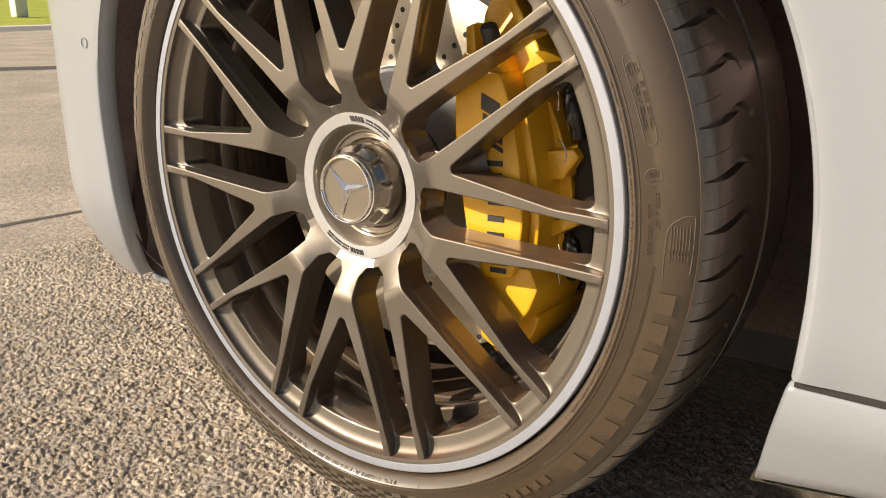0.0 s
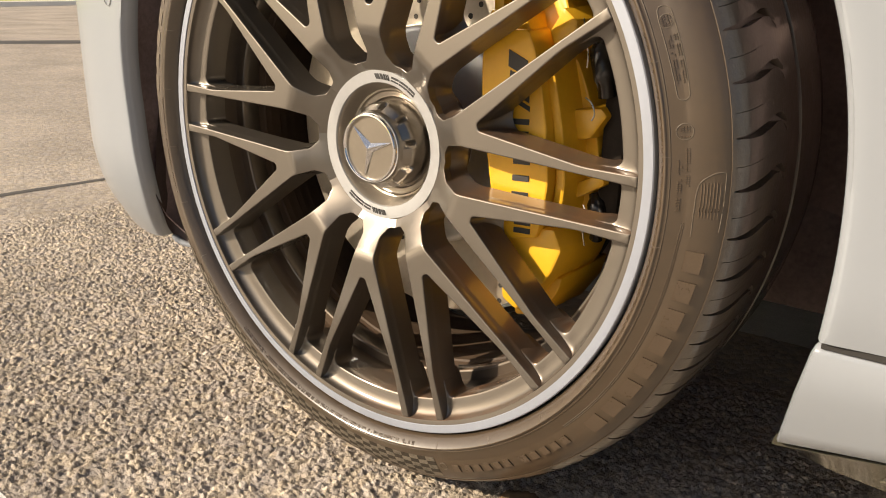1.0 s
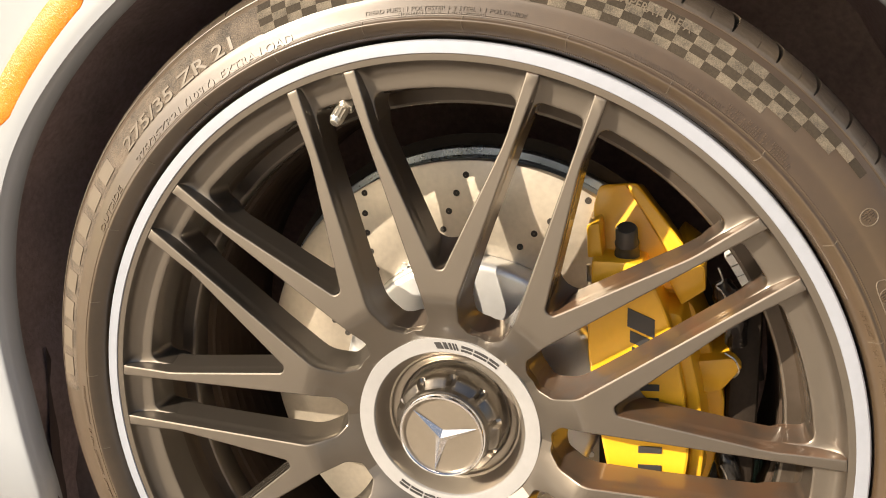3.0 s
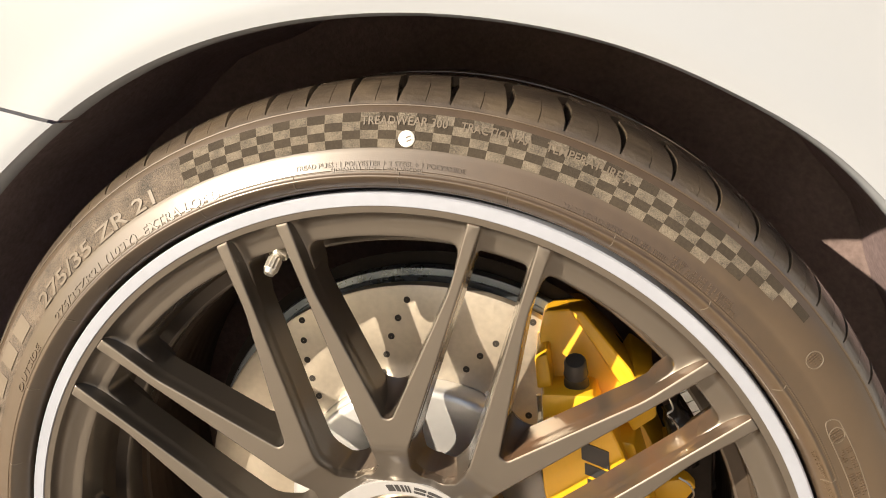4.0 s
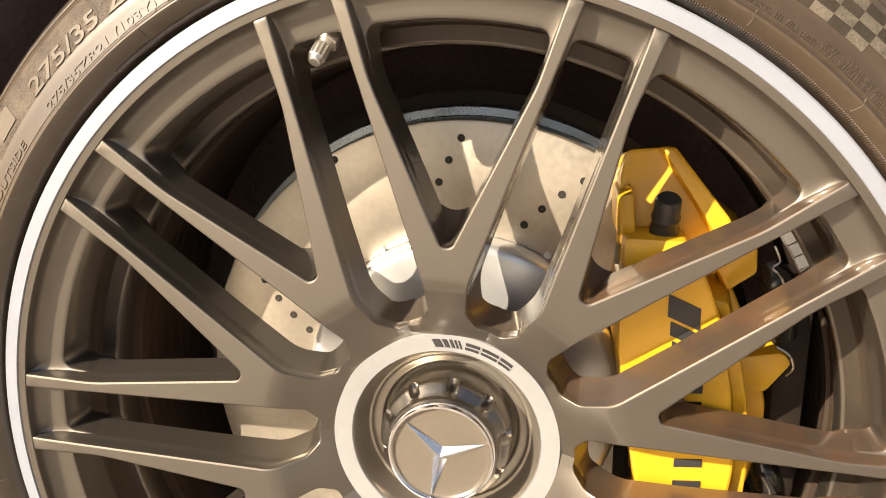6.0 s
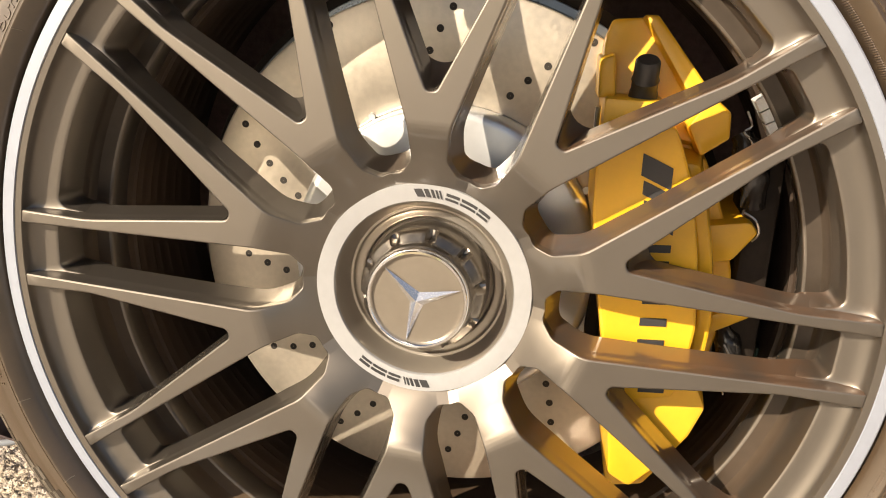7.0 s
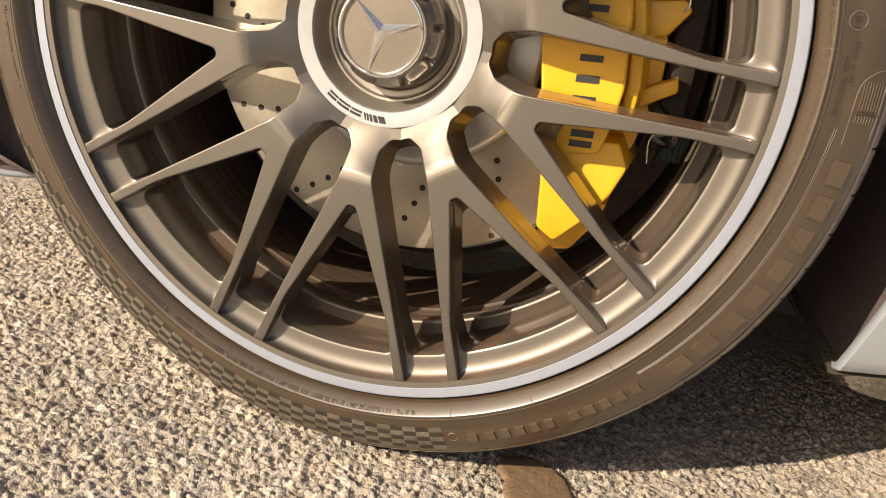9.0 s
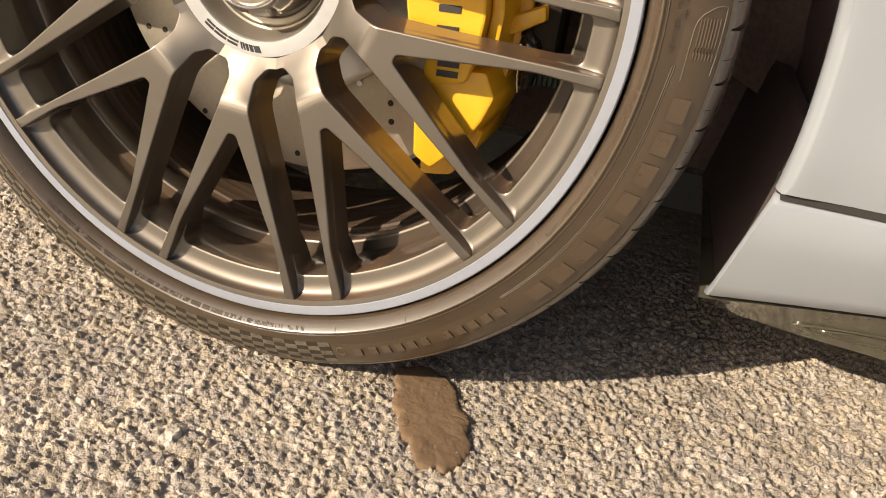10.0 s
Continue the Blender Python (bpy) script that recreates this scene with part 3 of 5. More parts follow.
part("valve_cap", turned_along(valve_at, valve_to, [(0.44, 0.0042, 0), (0.46, 0.0044, 0.0005), (0.84, 0.0044, 0.0005), (0.88, 0.0041, 0), (0.98, 0.0034, 0), (1.0, 0.0026, 0)]), M_VALVE, valve, "knurled metal dust cap", sharp=20)

for k in range(5):
    a0 = 24.0 + 2.0 * k
    rows = []
    for a in (a0 + 0.06, a0 + 0.95, a0 + 1.84):
        rows.append([polar3(r, a, y) for r, y in ((0.2395, 0.0570), (0.2332, 0.0573), (0.2325, 0.0581), (0.2328, 0.0715), (0.2336, 0.0723), (0.2400, 0.0727))])
    part("balance_weight", loft(rows), M_WEIGHT, wheel, "grey adhesive balance weight on the barrel", sharp=30)

# ---- tyre ----
SIDE = smooth_curve([(0.2832, 0.0120), (0.2840, 0.0080), (0.2850, 0.0025), (0.2866, -0.0028), (0.2900, -0.0074), (0.2930, -0.0104), (0.2942, -0.0111), (0.2952, -0.0106), (0.2960, -0.0096), (0.3000, -0.0079),
                     (0.3045, -0.0060), (0.3085, -0.0044), (0.3115, -0.0037), (0.3160, -0.0024), (0.3230, 0.0003), (0.3300, 0.0045), (0.3345, 0.0090)], 3)
SIDE_R = [p[0] for p in SIDE]
SIDE_Y = [p[1] for p in SIDE]
TREAD = [(0.3352, 0.0088), (0.3368, 0.0105), (0.3402, 0.0160), (0.3430, 0.0225), (0.3452, 0.0300), (0.3470, 0.0400), (0.3480, 0.0520), (0.3486, 0.0660), (0.3490, 0.0800), (0.3490, 0.0912),
         (0.3490, 0.1100), (0.3488, 0.1270), (0.3420, 0.1280), (0.3420, 0.1370), (0.3486, 0.1380), (0.3482, 0.1800), (0.3475, 0.2050), (0.3440, 0.2320), (0.3370, 0.2520), (0.3100, 0.2620), (0.2850, 0.2440)]


def side_y(r):
    return interp(r, SIDE_R[9:], SIDE_Y[9:])


def settle_on_ground(bm):
    for v in bm.verts:
        if v.co.z < -H + 0.0005:
            v.co.z = -H + 0.0005
    return bm


PITCH = 66


def tyre_side():
    return settle_on_ground(revolve([(p[0], p[1]) for p in SIDE] + [(0.3352, 0.0088), (0.3358, 0.0120)], 300))


def tread_mesh():
    """The tread band with tapered shoulder grooves and a fine sipe between each two."""
    bm = bmesh.new()
    cols = 12
    n = PITCH * cols
    prof = []
    for a, b in zip(TREAD, TREAD[1:]):
        parts = 4 if (a[0] > 0.336 and a[1] < 0.031) else 1
        for q in range(parts):
            prof.append((a[0] + (b[0] - a[0]) * q / parts, a[1] + (b[1] - a[1]) * q / parts))
    prof.append(TREAD[-1])
    rings = []
    for k in range(n):
        c = k % cols
        ring = []
        for r, y in prof:
            rr = r
            shift = skew = 0.0
            if 0.0115 < y < 0.0808:
                t = min(1.0, (y - 0.0115) / 0.022)
                half = 0.10 + 0.80 * t
                if c in (0, 1):
                    rr = r - 0.0078 * min(1.0, 0.16 + 1.5 * t)
                    shift = (-half if c == 0 else half) + (0.5 - c)
                elif c in (11, 2):
                    shift = (-half - 0.12 if c == 11 else half + 0.12) + (0.5 - (c if c == 2 else -1))
                skew = 1.3 * min(1.0, max(0, y - 0.016) / 0.05) ** 1.4
            if 0.0105 < y < 0.046:
                if c == 6:
                    rr = r - 0.0010
                if c in (5, 7):
                    shift = 0.92 if c == 5 else -0.92
            a = 2 * math.pi * (k + shift) / n
            a += radians(1.62 * (math.cos(6 * a) - 1) + 86.7 + skew)
            a -= radians(1.8 * math.exp(-(((math.degrees(a) + 88) % 360 - 180) / 28) ** 2))
            ring.append(bm.verts.new((rr * math.cos(a), y, rr * math.sin(a))))
        rings.append(ring)
    for k in range(n):
        p, q = rings[k], rings[(k + 1) % n]
        for i in range(len(prof) - 1):
            bm.faces.new((p[i], p[i + 1], q[i + 1], q[i]))
    return settle_on_ground(bm)


def knurl_mesh():
    """Fine radial teeth moulded into the bead beside the lip."""
    n = 2600
    rings = []
    for k in range(n // 14, n * 5 // 14):
        a = 2 * math.pi * k / n
        p = 0.0008 if k % 2 else 0.0
        rings.append([(r * math.cos(a), y - p, r * math.sin(a)) for r, y in ((0.2850, 0.0022), (0.2856, -0.0008), (0.2868, -0.0036), (0.2874, -0.0038))])
    return loft(rings, caps=False, closed=False)


part("tyre", tyre_side(), M_TYRE, wheel, "low-profile black rubber tyre sidewall, dusty")
part("tread", tread_mesh(), M_TREAD, wheel, "dusty tread with shoulder grooves", sharp=35)
part("bead_knurling", knurl_mesh(), M_TYRE, wheel, "fine knurled ring beside the lip", smooth=False)
# fine moulded rings
for r in (0.2975, 0.3348):
    y = side_y(r)
    part("moulded_ring", revolve([(r - 0.0007, y + 0.0004), (r - 0.0003, y - 0.0005), (r + 0.0003, y - 0.0004), (r + 0.0008, y + 0.0006)], 240), M_TYRE, wheel)


def letters(text, r, start, end, height, proud=0.0005):
    """Raised letters of the built-in font bent round the sidewall, from start to end (degrees, clockwise)."""
    cu = bpy.data.curves.new("lettering", "FONT")
    cu.body, cu.size, cu.extrude, cu.resolution_u = text, 1.0, 0.02, 2
    cu.offset = 0.013 if height > 0.004 else 0.006
    ob = bpy.data.objects.new("lettering", cu)
    scene.collection.objects.link(ob)
    bpy.context.view_layer.update()
    me = bpy.data.meshes.new_from_object(ob.evaluated_get(bpy.context.evaluated_depsgraph_get()))
    bpy.data.objects.remove(ob)
    bpy.data.curves.remove(cu)
    bm = bmesh.new()
    bm.from_mesh(me)
    bpy.data.meshes.remove(me)
    xs = [v.co.x for v in bm.verts]
    x0, x1 = min(xs), max(xs)
    cap = 0.70
    for v in bm.verts:
        a = radians(start + (end - start) * (v.co.x - x0) / (x1 - x0))
        rr = r + (v.co.y / cap - 0.5) * height
        y = side_y(rr) + (-proud if v.co.z > 0 else 0.0008)
        v.co = (rr * math.cos(a), y, rr * math.sin(a))
    return bm


for text, r, s, e, h in (("275/35 ZR 21", 0.3163, 137.3, 115.2, 0.0092), ("275/35ZR21 (103Y)", 0.3005, 137.0, 119.6, 0.0052), ("EXTRA LOAD", 0.3000, 118.4, 106.6, 0.0060),
                         ("TREADWEAR 300", 0.3262, 88.7, 79.4, 0.0048), ("TRACTION AA", 0.3262, 78.0, 70.4, 0.0048), ("TEMPERATURE A", 0.3265, 69.0, 59.6, 0.0048),
                         ("TREAD PLIES : 1 POLYESTER + 2 STEEL + 1 POLYAMIDE", 0.3016, 96.6, 76.6, 0.0026), ("SIDEWALL PLY : 1 POLYESTER", 0.2982, 92.3, 81.3, 0.0026),
                         ("MAX LOAD 875KG", 0.2995, 65.2, 57.5, 0.0030), ("OUTSIDE", 0.3015, 150.0, 142.0, 0.0048)):
    part("raised_lettering", letters(text, r, s, e, h, 0.0009 if r > 0.308 else 0.0006), M_RAISED if r > 0.308 else M_TYRE, wheel, "raised rubber lettering", smooth=False)


def mark(name, r0, r1, a0, a1, mat, proud=0.0006, steps=3, label=""):
    return part(name, sector(r0, r1, a0, a1, side_y(r0) - proud, side_y(r1) - proud, 0, steps), mat, wheel, label, smooth=False)


# stippled band behind the large marks, then the maker's name as plain bars
for a0, a1 in ((178.5, 110.0),):
    radii = [0.3088 + 0.0030 * k for k in range(9)]
    band = bmesh.new()
    grid = [[band.verts.new(polar3(r, a0 + (a1 - a0) * k / 90, side_y(r) - (0.0003 if 0 < q < 8 and 0 < k < 90 else -0.0006))) for q, r in enumerate(radii)] for k in range(91)]
    for p, q in zip(grid, grid[1:]):
        for k in range(8):
            band.faces.new((p[k], p[k + 1], q[k + 1], q[k]))
    part("stippled_band", band, M_BAND, wheel, "rough dark stippled sidewall band")
for a0, a1, n in ((176.0, 140.0, 8), (-5.0, -39.5, 8)):
    w = (a1 - a0) / n
    for k in range(n):
        mark("maker_bar", 0.3145, 0.3265, a0 + w * (k + 0.12), a0 + w * (k + 0.80), M_BAR if a0 < 0 else M_RAISED, 0.0016 if a0 < 0 else 0.0009)
for k in range(5):
    mark("model_bar", 0.3140, 0.3215, -43.0 - 2.3 * k, -44.4 - 2.3 * k, M_BAR, 0.0014)
for k in range(5):
    mark("model_bar", 0.3140, 0.3215, -56.0 - 2.2 * k, -57.3 - 2.2 * k, M_BAR, 0.0014)
mark("model_bar", 0.3140, 0.3215, -67.4, -68.8, M_BAR, 0.0014)


def checks(a_start, a_end, r0, r1, rows, step, taper):
    """Alternate squares of a chequered sidewall band, dark and light."""
    dark, light = [], []
    n = int(abs(a_end - a_start) / step)
    sgn = 1 if a_end > a_start else -1
    dr = (r1 - r0) / rows
    for i in range(n):
        for j in range(rows):
            if i > n - taper and j < (i - n + taper) * rows / taper - 0.5:
                continue
            a = a_start + sgn * i * step
            ra, rb = r0 + dr * j, r0 + dr * (j + 1)
            pr = 0.0003 if (i + j) % 2 else 0.00045
            (dark if (i + j) % 2 else light).append(sector(ra, rb, a, a + sgn * step, side_y(ra) - pr, side_y(rb) - pr, 0, 1))
    return dark, light


for spec in ((110.8, 33.0, 0.3105, 0.3305, 4, 2.0, 9), (-72.5, -160.0, 0.3060, 0.3300, 5, 2.0, 10)):
    dark, light = checks(*spec)
    tagged(part("dark_check_relief", merge(dark), M_CHECKDARK, wheel, "dark squares of the chequered band", smooth=False), kind="stuff")
    tagged(part("light_check_relief", merge(light), M_CHECKLIGHT, wheel, "light squares of the chequered band", smooth=False), kind="stuff")
# mould ticks, small unreadable lines and type marks on the sidewall
for k in range(28):
    a = 7 + 360 / 28 * k
    pts = []
    for j in range(6):
        r = 0.2890 + 0.0016 * j
        pts.append(polar3(r, a + 0.10 * math.sin(j * 0.9 + k), interp(r, SIDE_R, SIDE_Y) - 0.0001))
    part("mould_tick", tube(pts, 0.00035, 5), M_RAISED, wheel)


def small_line(r, a0, a1, h, seed, mat=None):
    """A run of small bars for a line of writing too fine to read."""
    rnd = random.Random(seed)
    pieces = []
    a, sgn = a0, (1 if a1 > a0 else -1)
    while (a1 - a) * sgn > 0:
        w = rnd.uniform(0.10, 0.24) * h / 0.0026
        for q in (-1, 1):
            if rnd.random() < 0.85:
                lo, hi = (r - h / 2, r - h * 0.08) if q < 0 else (r + h * 0.08, r + h / 2)
                pieces.append(sector(lo, hi, a, a + sgn * w * rnd.uniform(0.6, 1), interp(lo, SIDE_R, SIDE_Y) - 0.0008, interp(hi, SIDE_R, SIDE_Y) - 0.0008, 0, 1))
        a += sgn * (w + (0.12 if rnd.random() < 0.85 else 0.5) * h / 0.0026)
    return tagged(part("fine_writing", merge(pieces), mat or M_BAR, wheel, "fine raised writing", smooth=False), kind="stuff")


small_line(0.2998, 57.0, 42.5, 0.0026, 1)
small_line(0.3032, 52.0, 43.5, 0.0022, 2)
small_line(0.2912, -76.0, -128.0, 0.0024, 3)
small_line(0.2912, 24.0, -30.0, 0.0020, 4)
small_line(0.3035, 6.5, -1.0, 0.0030, 5)
small_line(0.3085, 8.0, 3.0, 0.0030, 6)
small_line(0.3105, 22.5, 16.5, 0.0028, 7)
small_line(0.3062, 22.5, 16.5, 0.0028, 8)
small_line(0.3040, 183.0, 176.5, 0.0030, 9)
small_line(0.3060, -176.0, -163.0, 0.0036, 10)
for rc, ac, seed in ((0.3072, 10.2, 11), (0.3075, 24.4, 12), (0.3180, 33.0, 13)):
    for dr in (-0.0018, 0.0018):
        small_line(rc + dr, ac + 0.65, ac - 0.65, 0.0028, seed)


def outline_ring(rc, ac, radius, wire=0.0004):
    """A thin raised circle on the sidewall round the place rc, ac."""
    c = polar3(rc, ac, 0)
    pts = []
    for k in range(25):
        t = 2 * math.pi * k / 24
        x, z = c.x + radius * math.cos(t), c.z + radius * math.sin(t)
        pts.append((x, side_y(math.hypot(x, z)) - 0.0001, z))
    return tube(pts, wire, 5)


part("type_mark_ring", outline_ring(0.3072, 10.2, 0.0056), M_RAISED, wheel)
part("type_mark_ring", outline_ring(0.3075, 24.4, 0.0046), M_RAISED, wheel)
part("type_mark_ring", outline_ring(0.3180, 33.0, 0.0050), M_RAISED, wheel)
part("type_mark_ring", outline_ring(0.3160, -71.0, 0.0040), M_RAISED, wheel)


def outline_path(corners):
    """A raised line through (radius, angle) corners, rounded."""
    pts = smooth_curve([Vector((r, a)) for r, a in corners], 5)
    return tube([polar3(p[0], p[1], side_y(p[0]) - 0.0001) for p in pts], 0.0004, 5)


part("raised_frame", outline_path([(0.3040, 26.0), (0.3030, 24.0), (0.3040, 16.0), (0.3055, 14.4), (0.3110, 14.4), (0.3125, 16.0), (0.3125, 24.5), (0.3110, 26.0), (0.3060, 26.4), (0.3040, 26.0)]), M_RAISED, wheel, "rounded raised frame")
part("raised_frame", outline_path([(0.3150, -3.6), (0.3145, 0.0), (0.3160, 3.2), (0.3240, 4.6), (0.3310, 4.8), (0.3320, 3.8), (0.3315, -2.6)]), M_RAISED, wheel, "rounded raised frame")
for k in range(7):
    part("raised_rib", outline_path([(0.3180 + 0.0019 * k, 3.6), (0.3180 + 0.0019 * k, 1.5), (0.3180 + 0.0019 * k, -1.0)]), M_BAR, wheel)
for guide in (0.3068, 0.3082):
    part("guide_line", outline_path([(guide + 0.0010, -2.0), (guide, -6.0), (guide, -14.0), (guide, -24.0), (guide, -34.0), (guide, -42.0)]), M_TYRE, wheel, "fine raised guide line")

dot = part("paint_dot", revolve([(0.0052, 0.0012), (0.0050, -0.0002), (0.0044, -0.0005), (0.0015, -0.0006), (0.0002, -0.0006)], 24), M_WHITEDOT, wheel, "round white paint dot")
dot.location, dot.rotation_euler = polar3(0.3160, 83.6, side_y(0.316) - 0.0006), (radians(-16), 0, 0)

for k, (dx, dz) in enumerate(((0.0012, 0.0010), (0.0016, -0.0012))):
    m = part("dot_mark", box((0.0030, 0.0005, 0.0006), (dx, -0.0007, dz), 0, Matrix.Rotation(radians(-20), 4, "Y")), M_BAR, dot)

# ---- brake disc ----
disc = on_axle(part("brake_disc", revolve([(0.1120, 0.1080), (0.1125, 0.1062), (0.1140, 0.1055), (0.1875, 0.1055), (0.1892, 0.1063), (0.1897, 0.1085), (0.1897, 0.1150), (0.1860, 0.1160), (0.1860, 0.1240), (0.1120, 0.1240)], 160), M_DISC, car, "worn shiny drilled brake disc"))
part("disc_edge", revolve([(0.1800, 0.1262), (0.1900, 0.1262), (0.1906, 0.1268), (0.1906, 0.1288), (0.1935, 0.1292), (0.1960, 0.1296), (0.1966, 0.1306), (0.1966, 0.1400), (0.1120, 0.1400)], 160), M_DISCEDGE, disc, "blue-grey rear edge of the disc", sharp=30)
part("disc_hat", revolve([(0.1122, 0.1100), (0.1118, 0.0960), (0.1105, 0.0905), (0.1080, 0.0880), (0.1040, 0.0870), (0.0570, 0.0862)], 120), M_HAT, disc, "silver disc centre", sharp=60)
holes = []
for k in range(12):
    for j in range(5):
        holes.append(((0.1845 if k % 2 else 0.1775) - 0.0145 * j, 89.0 + 30 * k + 3.0 * j + (0 if k % 2 else 1.5)))
# each hole is a dark disc on the face, its shade painted in
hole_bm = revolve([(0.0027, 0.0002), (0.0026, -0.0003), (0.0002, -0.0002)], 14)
first = part("hole_shade_disc", hole_bm, M_HOLE, disc)
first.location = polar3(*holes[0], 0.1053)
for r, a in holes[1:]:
    o = new("hole_shade_disc", first.data)
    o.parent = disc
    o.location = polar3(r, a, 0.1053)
for k in range(12):
    part("disc_pin", tube([polar3(0.1145, 30 * k, 0.1035), polar3(0.1145, 30 * k, 0.109)], 0.0026, 10), M_HAT, disc)
part("dust_shield", revolve([(0.205, 0.150), (0.206, 0.146), (0.200, 0.1445), (0.080, 0.150)], 96), M_DARKSTEEL, disc, "dark sheet-metal dust shield")

# ---- brake caliper ----
def prism(points, y0, y1, grow, radius=0.003, edge=0.002):
    """A cast block: a rounded outline from the front depth y0 back to y1, widening by grow."""
    area = sum(points[i - 1][0] * points[i][1] - points[i][0] * points[i - 1][1] for i in range(len(points)))
    pts = list(points) if area > 0 else list(points)[::-1]
    n = len(pts)
    rings = []
    for d, y in ((-edge, y0), (-edge * 0.3, y0 + edge * 0.3), (0.0, y0 + edge), (grow, y1)):
        loop = round_loop(offset_loop(pts, [d] * n), [radius] * n, 3)
        rings.append([(p.x, y, p.y) for p in loop])
    return loft(rings)


def tilted(bm, at, about_x=0.0, about_z=0.0):
    m = Matrix.Translation(at) @ Matrix.Rotation(radians(about_x), 4, "X") @ Matrix.Rotation(radians(about_z), 4, "Z") @ Matrix.Translation([-c for c in at])
    bmesh.ops.transform(bm, matrix=m, verts=bm.verts)
    return bm


face = prism([(0.106, 0.112), (0.102, 0.088), (0.103, 0.058), (0.110, 0.010), (0.118, -0.032), (0.124, -0.070), (0.166, -0.062), (0.172, -0.040), (0.175, -0.013), (0.170, 0.036), (0.160, 0.084), (0.152, 0.104), (0.147, 0.114)], 0.0370, 0.115, 0.0030, 0.004)
foot = prism([(0.122, -0.060), (0.127, -0.087), (0.131, -0.128), (0.146, -0.136), (0.165, -0.116), (0.181, -0.092), (0.189, -0.070), (0.180, -0.052)], 0.0430, 0.125, 0.0060, 0.003)
toe = prism([(0.128, -0.108), (0.132, -0.152), (0.158, -0.147), (0.176, -0.120), (0.180, -0.104)], 0.066, 0.150, 0.0030, 0.003)
tier = prism([(0.150, 0.112), (0.166, 0.094), (0.174, 0.088), (0.184, 0.066), (0.193, 0.042), (0.200, 0.012), (0.200, -0.014), (0.194, -0.040), (0.186, -0.069), (0.160, -0.060), (0.160, 0.040)], 0.0780, 0.165, 0.0050, 0.003)
bevel_rib = prism([(0.156, 0.092), (0.166, 0.090), (0.174, 0.060), (0.181, 0.030), (0.186, -0.010), (0.184, -0.040), (0.174, -0.040), (0.176, -0.010), (0.171, 0.030), (0.164, 0.062)], 0.0470, 0.100, 0.0080, 0.003)
top_block = tilted(prism([(0.104, 0.118), (0.101, 0.160), (0.105, 0.176), (0.128, 0.178), (0.150, 0.156), (0.170, 0.124), (0.164, 0.100), (0.140, 0.104)], 0.0720, 0.165, 0.0040, 0.004), (0.13, 0.072, 0.12), -14)
top_rib = tilted(prism([(0.124, 0.177), (0.133, 0.177), (0.166, 0.135), (0.176, 0.112), (0.166, 0.112)], 0.0620, 0.120, 0.0030, 0.002), (0.13, 0.072, 0.12), -14)
shelf = prism([(0.104, 0.100), (0.104, 0.128), (0.140, 0.127), (0.147, 0.108), (0.146, 0.096)], 0.0440, 0.110, 0.0020, 0.003)
ear_lug = prism([(0.100, 0.126), (0.099, 0.150), (0.108, 0.153), (0.111, 0.128)], 0.0560, 0.120, 0.0015, 0.002)
lug_a = prism([(0.162, 0.046), (0.204, 0.053), (0.210, 0.046), (0.196, 0.026), (0.168, 0.020)], 0.0660, 0.140, 0.0040, 0.003)
lug_b = prism([(0.178, -0.018), (0.211, -0.001), (0.213, -0.012), (0.198, -0.021), (0.182, -0.030)], 0.0660, 0.140, 0.0030, 0.002)
lug_c = prism([(0.156, 0.112), (0.168, 0.132), (0.181, 0.122), (0.182, 0.106), (0.166, 0.094)], 0.0560, 0.140, 0.0030, 0.002)
caliper = on_axle(part("brake_caliper", face, M_YELLOW, car, "glossy yellow brake caliper with black marks", sharp=22))
for name, bm in (("caliper_foot", foot), ("caliper_foot", toe), ("caliper_flank", tier), ("caliper_rib", bevel_rib), ("caliper_head", top_block), ("caliper_rib", top_rib), ("bleeder_shelf", shelf), ("caliper_lug", ear_lug), ("caliper_lug", lug_a), ("caliper_lug", lug_b), ("caliper_lug", lug_c)):
    part(name, bm, M_YELLOW, caliper, sharp=22)
part("bleed_cap", tube([(0.1275, 0.064, 0.124), (0.1275, 0.060, 0.131), (0.1275, 0.0595, 0.132), (0.1275, 0.056, 0.138), (0.1275, 0.0555, 0.139), (0.1275, 0.0545, 0.141), (0.1275, 0.049, 0.150), (0.1275, 0.0482, 0.1515)], [0.0090, 0.0088, 0.0080, 0.0080, 0.0086, 0.0078, 0.0076, 0.0064], 18), M_RUBBERCAP, caliper, "black rubber bleed cap")


def face_plate(points, y=0.0352):
    bm = bmesh.new()
    f = [bm.verts.new((x, y, z)) for x, z in points]
    b = [bm.verts.new((x, y + 0.004, z)) for x, z in points]
    bm.faces.new(f)
    for i in range(len(f)):
        j = (i + 1) % len(f)
        bm.faces.new((f[i], f[j], b[j], b[i]))
    return bm


def stroke(x0, z0, w, h, lean):
    return [(x0, z0), (x0 + w, z0 - lean), (x0 + w, z0 - lean - h), (x0, z0 - h)]


for z0, h in ((0.097, 0.0135), (0.0805, 0.0085), (0.0685, 0.0060), (0.0595, 0.0040)):
    part("black_stroke", face_plate(stroke(0.130 + (0.097 - z0) * 0.12, z0, 0.0185, h, 0.0080), 0.0362), M_BLACKMARK, caliper)
for z0, h in ((0.040, 0.026), (0.006, 0.034), (-0.040, 0.020)):
    x0 = 0.1365 + (0.040 - z0) * 0.09
    for zz, hh in ((z0, 0.0048), (z0 - h / 2 + 0.0026, 0.0052), (z0 - h + 0.0048, 0.0048)):
        part("black_block", face_plate([(x0, zz), (x0 + 0.0165, zz + 0.001), (x0 + 0.0165, zz + 0.001 - hh), (x0, zz - hh)], 0.0362), M_BLACKMARK, caliper)
